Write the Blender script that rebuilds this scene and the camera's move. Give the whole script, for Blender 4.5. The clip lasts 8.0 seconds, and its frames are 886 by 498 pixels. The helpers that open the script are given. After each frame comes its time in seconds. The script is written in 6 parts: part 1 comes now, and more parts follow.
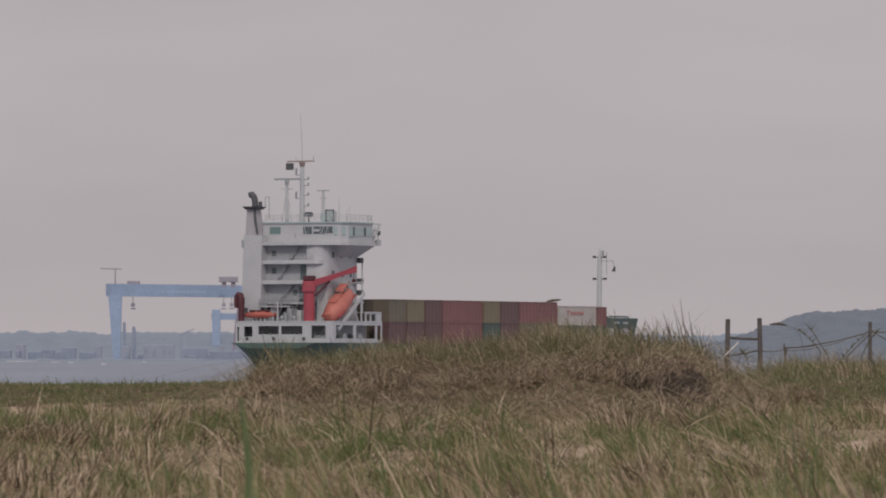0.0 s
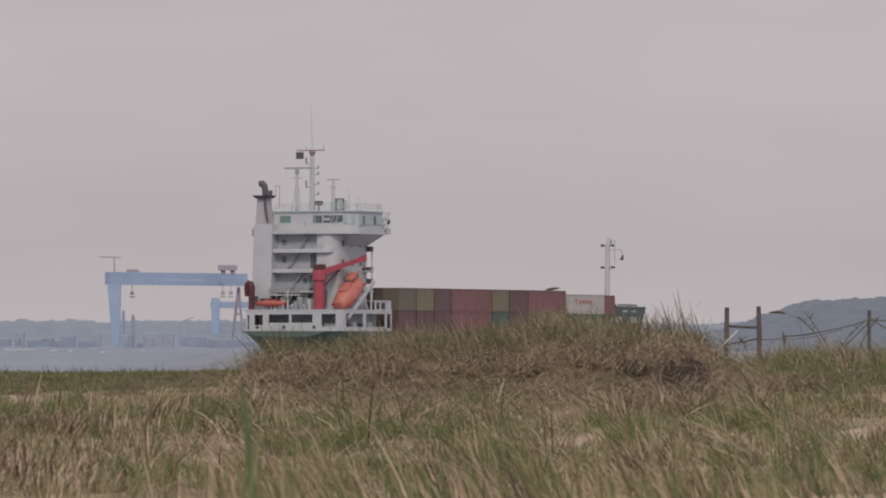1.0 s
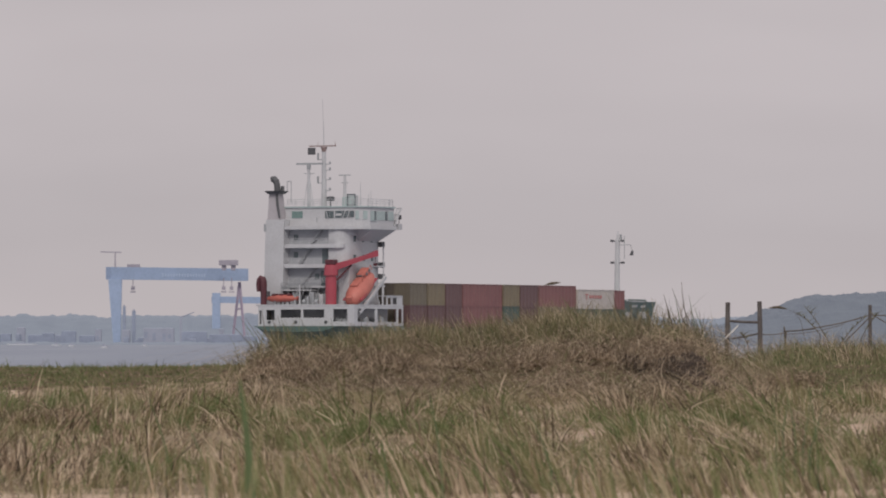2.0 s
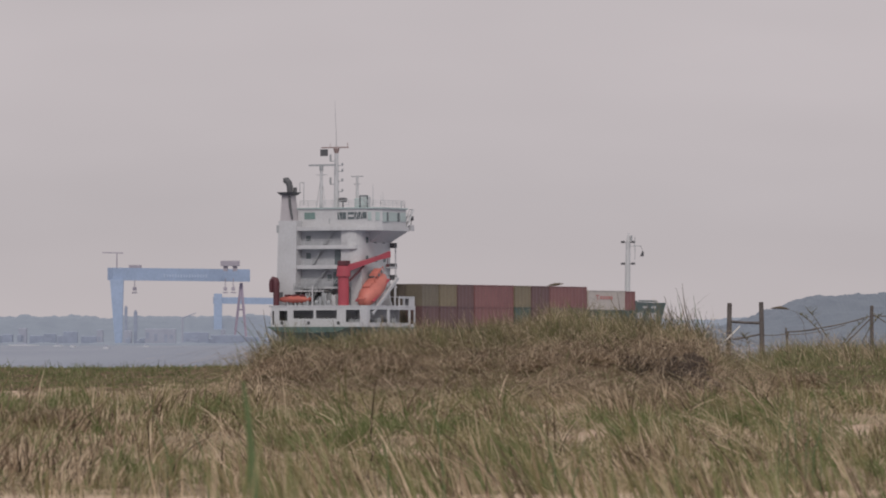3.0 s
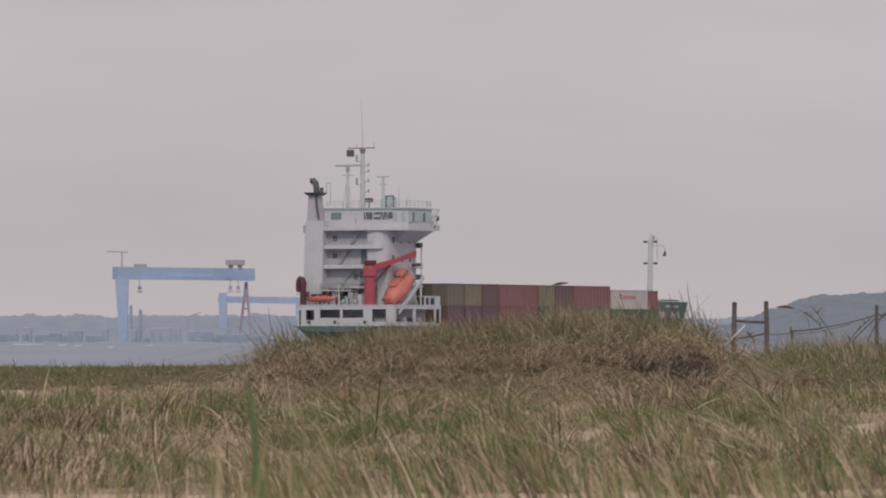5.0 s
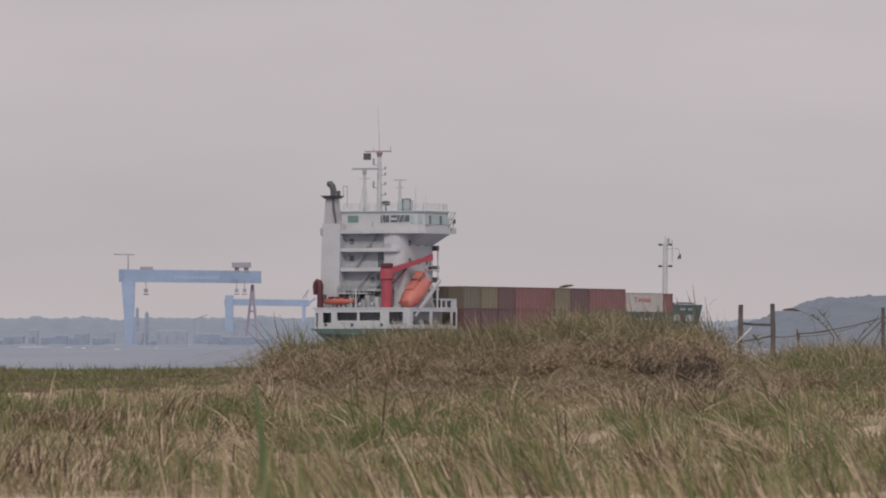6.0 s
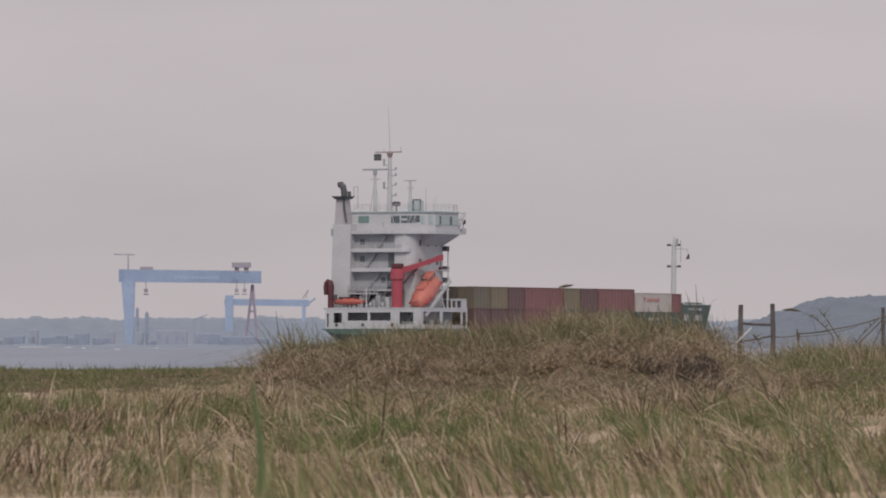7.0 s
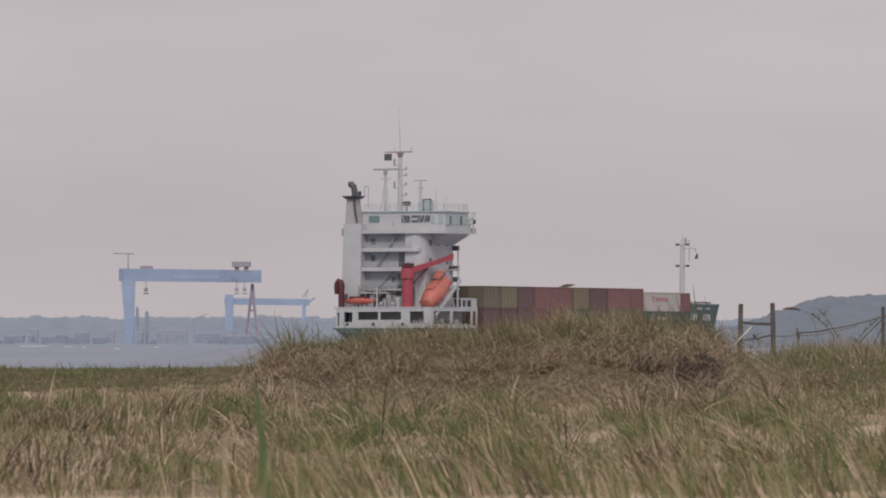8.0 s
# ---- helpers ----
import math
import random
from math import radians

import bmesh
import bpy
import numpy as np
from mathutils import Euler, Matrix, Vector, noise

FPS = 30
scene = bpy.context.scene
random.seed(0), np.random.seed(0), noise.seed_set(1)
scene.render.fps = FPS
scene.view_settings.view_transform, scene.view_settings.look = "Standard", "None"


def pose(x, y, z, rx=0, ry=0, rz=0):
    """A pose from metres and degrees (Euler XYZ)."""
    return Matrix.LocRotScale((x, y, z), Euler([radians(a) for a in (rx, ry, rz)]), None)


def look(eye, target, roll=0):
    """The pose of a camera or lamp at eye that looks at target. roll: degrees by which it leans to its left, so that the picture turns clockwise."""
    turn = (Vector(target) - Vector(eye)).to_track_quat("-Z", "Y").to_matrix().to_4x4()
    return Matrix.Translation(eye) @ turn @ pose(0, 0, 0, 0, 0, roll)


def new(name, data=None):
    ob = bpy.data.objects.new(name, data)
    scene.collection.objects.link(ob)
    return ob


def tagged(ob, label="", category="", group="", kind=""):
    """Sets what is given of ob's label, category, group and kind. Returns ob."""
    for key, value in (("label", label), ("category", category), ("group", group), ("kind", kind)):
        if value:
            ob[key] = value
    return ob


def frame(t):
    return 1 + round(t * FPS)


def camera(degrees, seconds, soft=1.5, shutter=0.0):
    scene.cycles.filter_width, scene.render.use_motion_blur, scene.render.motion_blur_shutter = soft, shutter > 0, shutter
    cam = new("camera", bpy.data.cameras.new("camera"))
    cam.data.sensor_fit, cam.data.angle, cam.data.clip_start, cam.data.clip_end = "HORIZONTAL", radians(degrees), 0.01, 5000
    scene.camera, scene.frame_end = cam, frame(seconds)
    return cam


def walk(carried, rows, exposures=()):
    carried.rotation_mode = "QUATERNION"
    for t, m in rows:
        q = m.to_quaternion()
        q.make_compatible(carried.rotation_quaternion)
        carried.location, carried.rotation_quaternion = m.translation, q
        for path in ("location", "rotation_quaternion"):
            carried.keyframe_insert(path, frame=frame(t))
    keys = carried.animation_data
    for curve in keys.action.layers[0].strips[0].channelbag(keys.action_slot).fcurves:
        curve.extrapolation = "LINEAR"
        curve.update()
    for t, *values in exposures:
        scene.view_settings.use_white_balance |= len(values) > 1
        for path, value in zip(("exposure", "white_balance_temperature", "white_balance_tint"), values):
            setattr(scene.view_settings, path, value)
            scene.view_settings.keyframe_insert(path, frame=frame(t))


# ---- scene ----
# ---- the camera: a long lens on a stand, panned and tilted a little ----
LENS = 10500.0 / 1568.0            # focal length in picture widths
EYE = Vector((0.0, 0.0, 3.2))
cam = camera(math.degrees(2 * math.atan(0.5 / LENS)), 8.0, soft=1.9)
cam.data.dof.use_dof, cam.data.dof.focus_distance, cam.data.dof.aperture_fstop = True, 210.0, 9.5


def aim(pan, tilt):
    """Pan and tilt in thousandths of a picture width."""
    a, p = pan / LENS / 1000, tilt / LENS / 1000
    way = Vector((-math.sin(a), math.cos(a), math.tan(p)))
    return look(EYE, EYE + way * 100)


AIMS = [(0.0, -3.9, 122.1), (0.5, -4.9, 119.2), (1.0, -4.9, 108.9), (1.5, -4.4, 103.0), (2.0, -3.9, 103.2),
        (2.5, -3.1, 103.8), (3.0, -2.0, 104.0), (3.5, 0.0, 102.0), (4.0, 1.9, 102.5), (4.5, 1.0, 102.0),
        (5.0, 3.6, 103.0), (5.5, 8.4, 105.0), (6.0, 10.7, 105.9), (6.5, 10.7, 105.9), (7.0, 10.7, 105.9),
        (7.5, 10.7, 105.0), (8.0, 10.7, 105.0)]
walk(cam, [(t, aim(p, q)) for t, p, q in AIMS],
     exposures=[(0.0, -0.19), (0.5, -0.12), (1.0, -0.06), (1.5, -0.02), (3.0, 0.0), (8.0, 0.0)])

# ---- light: an overcast afternoon, a weak wide sun behind the cloud ----
SUN_EL, SUN_AZ = radians(42), radians(178)
world = bpy.data.worlds.new("overcast")
scene.world = world
world.use_nodes = True
wn, wl = world.node_tree.nodes, world.node_tree.links
wn.clear()
sky = wn.new("ShaderNodeTexSky")
sky.sky_type, sky.sun_disc = "NISHITA", False
sky.sun_elevation, sky.sun_rotation = SUN_EL, SUN_AZ
sky.dust_density = 4.0
co = wn.new("ShaderNodeTexCoord")
sep = wn.new("ShaderNodeSeparateXYZ")
wl.new(co.outputs["Generated"], sep.inputs[0])
ramp = wn.new("ShaderNodeValToRGB")
ramp.color_ramp.elements[0].position, ramp.color_ramp.elements[0].color = 0.0, (0.520, 0.470, 0.480, 1)
ramp.color_ramp.elements[1].position, ramp.color_ramp.elements[1].color = 1.0, (0.80, 0.78, 0.80, 1)
for pos, col in ((0.022, (0.505, 0.463, 0.477, 1)), (0.05, (0.520, 0.472, 0.487, 1)), (0.3, (0.56, 0.53, 0.55, 1))):
    ramp.color_ramp.elements.new(pos).color = col
wl.new(sep.outputs["Z"], ramp.inputs[0])
cmap = wn.new("ShaderNodeMapping")
cmap.inputs["Scale"].default_value = (9, 9, 34)
wl.new(co.outputs["Generated"], cmap.inputs[0])
cloud = wn.new("ShaderNodeTexNoise")
cloud.inputs["Scale"].default_value, cloud.inputs["Detail"].default_value = 1.0, 3.0
wl.new(cmap.outputs[0], cloud.inputs["Vector"])
cr = wn.new("ShaderNodeMapRange")
cr.inputs["From Min"].default_value, cr.inputs["From Max"].default_value = 0.3, 0.7
cr.inputs["To Min"].default_value, cr.inputs["To Max"].default_value = 0.945, 1.05
wl.new(cloud.outputs["Fac"], cr.inputs["Value"])
mul = wn.new("ShaderNodeVectorMath")
mul.operation = "SCALE"
wl.new(ramp.outputs[0], mul.inputs[0])
wl.new(cr.outputs[0], mul.inputs["Scale"])
bg_sky, bg_cloud, add = wn.new("ShaderNodeBackground"), wn.new("ShaderNodeBackground"), wn.new("ShaderNodeAddShader")
bg_sky.inputs["Strength"].default_value = 0.006
wl.new(sky.outputs[0], bg_sky.inputs[0])
wl.new(mul.outputs[0], bg_cloud.inputs[0])
bg_cloud.inputs["Strength"].default_value = 0.97
wl.new(bg_sky.outputs[0], add.inputs[0])
wl.new(bg_cloud.outputs[0], add.inputs[1])
wout = wn.new("ShaderNodeOutputWorld")
wl.new(add.outputs[0], wout.inputs[0])

sun = new("sun", bpy.data.lights.new("sun", "SUN"))
sun.data.energy, sun.data.angle, sun.data.color = 1.4, radians(14), (1.0, 0.95, 0.88)
SUN_FROM = Vector((math.sin(SUN_AZ) * math.cos(SUN_EL), math.cos(SUN_AZ) * math.cos(SUN_EL), math.sin(SUN_EL)))
sun.matrix_world = look(SUN_FROM * 100, (0, 0, 0))


# ---- materials ----
def mat(name, base, rough=0.6, metal=0.0, var=0.18, scale=2.0, fine=9.0, bump=0.0, stain=None, glow=None, island=0.0):
    """Painted or natural surface: two scales of noise, optional stain colour, optional haze glow for the backdrop."""
    m = bpy.data.materials.new(name)
    m.use_nodes = True
    n, l = m.node_tree.nodes, m.node_tree.links
    b = n["Principled BSDF"]
    b.inputs["Roughness"].default_value, b.inputs["Metallic"].default_value = rough, metal
    if rough > 0.9:
        b.inputs["Specular IOR Level"].default_value = 0.05
    tc = n.new("ShaderNodeTexCoord")
    big, small = n.new("ShaderNodeTexNoise"), n.new("ShaderNodeTexNoise")
    for tex, s in ((big, scale), (small, scale * fine)):
        tex.inputs["Scale"].default_value, tex.inputs["Detail"].default_value = s, 4
        l.new(tc.outputs["Object"], tex.inputs["Vector"])
    summed = n.new("ShaderNodeMath")
    summed.operation = "ADD"
    l.new(big.outputs["Fac"], summed.inputs[0]), l.new(small.outputs["Fac"], summed.inputs[1])
    last = summed.outputs[0]
    if island:
        geo = n.new("ShaderNodeNewGeometry")
        spread = n.new("ShaderNodeMath")
        spread.operation = "MULTIPLY_ADD"
        spread.inputs[1].default_value, spread.inputs[2].default_value = island, -island / 2
        l.new(geo.outputs["Random Per Island"], spread.inputs[0])
        more = n.new("ShaderNodeMath")
        more.operation = "ADD"
        l.new(last, more.inputs[0]), l.new(spread.outputs[0], more.inputs[1])
        last = more.outputs[0]
    r = n.new("ShaderNodeMapRange")
    r.inputs["From Min"].default_value, r.inputs["From Max"].default_value = 0.6, 1.4
    l.new(last, r.inputs["Value"])
    mix = n.new("ShaderNodeMix")
    mix.data_type = "RGBA"
    dark = [c * (1 - var) for c in base]
    light = [min(1, c * (1 + var)) for c in base]
    mix.inputs["A"].default_value, mix.inputs["B"].default_value = (*(stain or dark), 1), (*light, 1)
    l.new(r.outputs[0], mix.inputs["Factor"])
    l.new(mix.outputs["Result"], b.inputs["Base Color"])
    if bump:
        bp = n.new("ShaderNodeBump")
        bp.inputs["Strength"].default_value, bp.inputs["Distance"].default_value = 0.6, bump
        l.new(small.outputs["Fac"], bp.inputs["Height"]), l.new(bp.outputs[0], b.inputs["Normal"])
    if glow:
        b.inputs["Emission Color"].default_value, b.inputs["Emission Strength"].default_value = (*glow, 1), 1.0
    return m


def ramp_mat(name, stops, rough=0.8, scale=3.0, weight=0.6, through_light=0.0, scale_y=1.0):
    """Colour by a ramp over large noise and a random value for each loose piece."""
    m = bpy.data.materials.new(name)
    m.use_nodes = True
    n, l = m.node_tree.nodes, m.node_tree.links
    b = n["Principled BSDF"]
    b.inputs["Roughness"].default_value = rough
    b.inputs["Specular IOR Level"].default_value = 0.25
    geo, tc, tex, mp = n.new("ShaderNodeNewGeometry"), n.new("ShaderNodeTexCoord"), n.new("ShaderNodeTexNoise"), n.new("ShaderNodeMapping")
    mp.inputs["Scale"].default_value = (1, scale_y, 1)
    tex.inputs["Scale"].default_value, tex.inputs["Detail"].default_value = scale, 3
    l.new(tc.outputs["Object"], mp.inputs[0]), l.new(mp.outputs[0], tex.inputs["Vector"])
    mixv = n.new("ShaderNodeMix")
    mixv.inputs["Factor"].default_value = weight
    l.new(tex.outputs["Fac"], mixv.inputs["A"]), l.new(geo.outputs["Random Per Island"], mixv.inputs["B"])
    rp = n.new("ShaderNodeValToRGB")
    e = rp.color_ramp.elements
    e[0].position, e[0].color = stops[0][0], (*stops[0][1], 1)
    e[1].position, e[1].color = stops[-1][0], (*stops[-1][1], 1)
    for p, c in stops[1:-1]:
        e.new(p).color = (*c, 1)
    l.new(mixv.outputs["Result"], rp.inputs[0])
    l.new(rp.outputs[0], b.inputs["Base Color"])
    if through_light:
        tr, ms = n.new("ShaderNodeBsdfTranslucent"), n.new("ShaderNodeMixShader")
        ms.inputs[0].default_value = through_light
        l.new(rp.outputs[0], tr.inputs["Color"])
        l.new(b.outputs[0], ms.inputs[1]), l.new(tr.outputs[0], ms.inputs[2])
        l.new(ms.outputs[0], n["Material Output"].inputs["Surface"])
    return m


M_WHITE = mat("ship_white_paint", (0.495, 0.495, 0.515), 0.5, var=0.07, scale=0.35, stain=(0.425, 0.42, 0.435))
M_GREEN = mat("ship_green_paint", (0.080, 0.128, 0.113), 0.5, var=0.2, scale=0.3)
M_DECK = mat("deck_green_paint", (0.10, 0.16, 0.14), 0.7, var=0.2, scale=0.6)
M_RED = mat("crane_red_paint", (0.36, 0.060, 0.082), 0.45, var=0.15, scale=1.0)
M_DARKRED = mat("dark_red_paint", (0.088, 0.024, 0.032), 0.55, var=0.2, scale=1.0)
M_ORANGE = mat("lifeboat_orange", (0.46, 0.145, 0.115), 0.55, var=0.2, scale=0.8)
# black lifted towards grey for the haze before the ship
M_BLACK = mat("soot_black", (0.085, 0.085, 0.092), 0.6, var=0.2)
M_RUST = mat("rusty_mast_paint", (0.27, 0.195, 0.185), 0.6, var=0.2, scale=1.0)
M_RESCUE = mat("rescue_boat_orange", (0.42, 0.105, 0.075), 0.55, var=0.25, scale=1.5, stain=(0.26, 0.07, 0.06))
M_GREY = mat("grey_steel", (0.32, 0.33, 0.345), 0.5, var=0.2, scale=1.0)
# dark glass, likewise lifted for haze
M_GLASS = mat("dark_window_glass", (0.10, 0.125, 0.135), 0.15, var=0.3, scale=0.4)
M_GLASS_G = mat("green_window_glass", (0.16, 0.24, 0.23), 0.12, var=0.2, scale=0.4)
# white paint greyed to hold the recess's shade; some deck gear shares it
M_RECESS = mat("recess_shade_and_gear_grey", (0.36, 0.372, 0.398), 0.55, var=0.10, scale=0.4)
M_GLASS_P = mat("pale_window_glass", (0.36, 0.43, 0.43), 0.12, var=0.15, scale=0.4)
M_TEAL = mat("teal_trim_paint", (0.36, 0.43, 0.43), 0.5, var=0.15, scale=0.8)
M_FUNNEL = mat("funnel_grey_paint", (0.42, 0.39, 0.41), 0.5, var=0.1, scale=0.5)
CONT = {
    "olive": mat("container_olive", (0.150, 0.128, 0.092), 0.55, var=0.2, scale=0.5, stain=(0.115, 0.095, 0.076)),
    "khaki": mat("container_khaki", (0.190, 0.155, 0.098), 0.55, var=0.2, scale=0.5, stain=(0.15, 0.118, 0.082)),
    "maroon": mat("container_maroon", (0.130, 0.076, 0.074), 0.55, var=0.2, scale=0.5, stain=(0.115, 0.062, 0.066)),
    "red": mat("container_red", (0.220, 0.098, 0.094), 0.55, var=0.18, scale=0.5, stain=(0.175, 0.078, 0.078)),
    "white": mat("container_white", (0.50, 0.45, 0.42), 0.55, var=0.1, scale=0.5, stain=(0.40, 0.36, 0.33)),
    "green": mat("container_green", (0.072, 0.105, 0.090), 0.55, var=0.2, scale=0.5),
    "umber": mat("container_umber", (0.112, 0.092, 0.072), 0.55, var=0.25, scale=0.5, stain=(0.085, 0.066, 0.056)),
    "brown": mat("container_brown", (0.21, 0.09, 0.088), 0.55, var=0.2, scale=0.5),
}
M_MARK = mat("red_marking", (0.46, 0.20, 0.19), 0.6, var=0.1)
M_SAND = mat("dune_sand", (0.44, 0.338, 0.272), 0.95, var=0.3, scale=0.9, fine=14, bump=0.03, stain=(0.30, 0.215, 0.14))
M_WOOD = mat("weathered_wood", (0.115, 0.102, 0.100), 0.85, var=0.3, scale=6, fine=8, bump=0.004, stain=(0.062, 0.053, 0.053))
M_PLANK = mat("bleached_plank", (0.62, 0.60, 0.58), 0.8, var=0.12, scale=5)
M_WIRE = mat("rusty_wire", (0.12, 0.10, 0.09), 0.7, var=0.3, scale=8)
# gantry and far building colours: the distance haze is mixed into the base
M_CRANE = mat("hazy_gantry_blue_paint", (0.300, 0.372, 0.515), 0.6, var=0.12, scale=0.05)
M_CRANE_RED = mat("hazy_gantry_leg_red", (0.36, 0.30, 0.375), 0.6, var=0.1, scale=0.05)
M_CRANE_GREY = mat("hazy_gantry_grey", (0.325, 0.295, 0.345), 0.6, var=0.1, scale=0.05)
M_CRANE_MARK = mat("hazy_gantry_letters", (0.385, 0.455, 0.59), 0.6, var=0.05)
M_FARPALE = mat("hazy_pale_wall", (0.305, 0.322, 0.395), 0.8, var=0.1, scale=0.03)
M_FARDARK = mat("hazy_grey_wall", (0.258, 0.290, 0.375), 0.8, var=0.15, scale=0.03)
M_FARROOF = mat("hazy_roof", (0.272, 0.302, 0.385), 0.8, var=0.15, scale=0.02)
M_FARWIN = mat("hazy_window_glass", (0.246, 0.277, 0.362), 0.5, var=0.1, scale=0.05)
M_BOAT = mat("white_boat_paint", (0.52, 0.53, 0.57), 0.5, var=0.08)
# the plain backdrop of distance: its haze is put in as emission
M_SHORE = mat("far_woods_haze_glow", (0.06, 0.07, 0.07), 0.9, var=0.35, scale=0.012, fine=6, glow=(0.158, 0.172, 0.222))
M_HILL = mat("wooded_hill_haze_glow", (0.05, 0.055, 0.05), 0.9, var=0.4, scale=0.02, fine=5, glow=(0.092, 0.104, 0.143))
M_GRASS = ramp_mat("marram_grass", [(0.20, (0.100, 0.094, 0.045)), (0.36, (0.185, 0.168, 0.083)), (0.5, (0.280, 0.242, 0.130)),
                                    (0.63, (0.385, 0.322, 0.205)), (0.76, (0.53, 0.445, 0.315))], scale=0.45, weight=0.55, through_light=0.4)
M_GRASS_GREEN = ramp_mat("green_grass", [(0.15, (0.075, 0.098, 0.034)), (0.5, (0.150, 0.176, 0.074)), (0.82, (0.275, 0.285, 0.148))], scale=0.6, weight=0.55, through_light=0.4)
M_STRAW = ramp_mat("dead_straw", [(0.24, (0.055, 0.040, 0.029)), (0.41, (0.155, 0.113, 0.078)), (0.56, (0.330, 0.244, 0.168)), (0.72, (0.66, 0.53, 0.395))], scale=0.9, weight=0.6, through_light=0.35)
M_LITTER = mat("grass_litter_soil", (0.32, 0.248, 0.168), 0.95, var=0.4, scale=1.3, fine=12, bump=0.04, stain=(0.11, 0.085, 0.058))
M_DARKGRASS = ramp_mat("dark_wind_grass", [(0.15, (0.070, 0.066, 0.040)), (0.5, (0.140, 0.134, 0.074)), (0.82, (0.26, 0.225, 0.135))], scale=0.8, weight=0.66, through_light=0.2)
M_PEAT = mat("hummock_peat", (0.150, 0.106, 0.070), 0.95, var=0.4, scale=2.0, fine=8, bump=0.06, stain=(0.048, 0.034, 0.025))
# root soil darkened so that the undercut hollows' shade sits in its colour
M_SOIL = mat("root_soil_with_shade", (0.050, 0.037, 0.030), 0.95, var=0.5, scale=3.0, fine=6, bump=0.05)
M_HEAD = mat("dark_seed_head", (0.10, 0.078, 0.055), 0.9, var=0.3, scale=30)
M_STALK = mat("green_stalk", (0.085, 0.125, 0.05), 0.6, var=0.25, scale=6)

# the base colour is raised to a pale blue-grey that holds haze over the water
m_sea = bpy.data.materials.new("hazy_sea_water")
m_sea.use_nodes = True
sn, sl = m_sea.node_tree.nodes, m_sea.node_tree.links
sb = sn["Principled BSDF"]
sb.inputs["Roughness"].default_value, sb.inputs["IOR"].default_value = 0.5, 1.33
sb.inputs["Specular IOR Level"].default_value = 0.22
stc, snz, sbp, smp = sn.new("ShaderNodeTexCoord"), sn.new("ShaderNodeTexNoise"), sn.new("ShaderNodeBump"), sn.new("ShaderNodeMapping")
smp.inputs["Scale"].default_value = (0.25, 0.6, 1)
snz.inputs["Scale"].default_value, snz.inputs["Detail"].default_value = 1.0, 5
sbp.inputs["Strength"].default_value, sbp.inputs["Distance"].default_value = 0.8, 0.5
sl.new(stc.outputs["Object"], smp.inputs[0]), sl.new(smp.outputs[0], snz.inputs["Vector"])
sst, ssm, smx = sn.new("ShaderNodeTexNoise"), sn.new("ShaderNodeMapping"), sn.new("ShaderNodeMix")
ssm.inputs["Scale"].default_value = (0.03, 0.0016, 1)
sst.inputs["Scale"].default_value, sst.inputs["Detail"].default_value = 1.0, 5
smx.data_type = "RGBA"
smx.inputs["A"].default_value, smx.inputs["B"].default_value = (0.165, 0.186, 0.240, 1), (0.285, 0.300, 0.352, 1)
sl.new(stc.outputs["Object"], ssm.inputs[0]), sl.new(ssm.outputs[0], sst.inputs["Vector"])
sl.new(sst.outputs["Fac"], smx.inputs["Factor"]), sl.new(smx.outputs["Result"], sb.inputs["Base Color"])
sl.new(snz.outputs["Fac"], sbp.inputs["Height"]), sl.new(sbp.outputs[0], sb.inputs["Normal"])


# ---- mesh helpers ----
def box(bm, x0, x1, y0, y1, z0, z1, m=None):
    v = [bm.verts.new((x, y, z)) for x in (x0, x1) for y in (y0, y1) for z in (z0, z1)]
    for f in ((0, 1, 3, 2), (4, 6, 7, 5), (0, 4, 5, 1), (2, 3, 7, 6), (0, 2, 6, 4), (1, 5, 7, 3)):
        bm.faces.new([v[i] for i in f])
    if m:
        for q in v:
            q.co = m @ q.co
    return bm


def tube(bm, p0, p1, r0, r1=None, n=8):
    p0, p1 = Vector(p0), Vector(p1)
    r1 = r0 if r1 is None else r1
    q = (p1 - p0).to_track_quat("Z", "Y")
    rings = []
    for p, r in ((p0, r0), (p1, r1)):
        rings.append([bm.verts.new(p + q @ Vector((r * math.cos(2 * math.pi * i / n), r * math.sin(2 * math.pi * i / n), 0))) for i in range(n)])
    for i in range(n):
        j = (i + 1) % n
        bm.faces.new((rings[0][i], rings[0][j], rings[1][j], rings[1][i]))
    bm.faces.new(rings[0][::-1]), bm.faces.new(rings[1])
    return bm


def pipe(bm, pts, rs, n=8):
    """A bent tube through points, with a radius for each."""
    rings = []
    for i, p in enumerate(pts):
        a, b = Vector(pts[max(0, i - 1)]), Vector(pts[min(len(pts) - 1, i + 1)])
        q = (b - a).to_track_quat("Z", "Y")
        rings.append([bm.verts.new(Vector(p) + q @ Vector((rs[i] * math.cos(2 * math.pi * k / n), rs[i] * math.sin(2 * math.pi * k / n), 0))) for k in range(n)])
    for a, b in zip(rings, rings[1:]):
        for k in range(n):
            j = (k + 1) % n
            bm.faces.new((a[k], a[j], b[j], b[k]))
    bm.faces.new(rings[0][::-1]), bm.faces.new(rings[-1])
    return bm


def prism(bm, poly, z0, z1, top=None):
    """An upright prism over a plan polygon; top: another polygon for its upper end."""
    low = [bm.verts.new((x, y, z0)) for x, y in poly]
    high = [bm.verts.new((x, y, z1)) for x, y in (top or poly)]
    n = len(low)
    for i in range(n):
        j = (i + 1) % n
        bm.faces.new((low[i], low[j], high[j], high[i]))
    bm.faces.new(low[::-1]), bm.faces.new(high)
    return bm


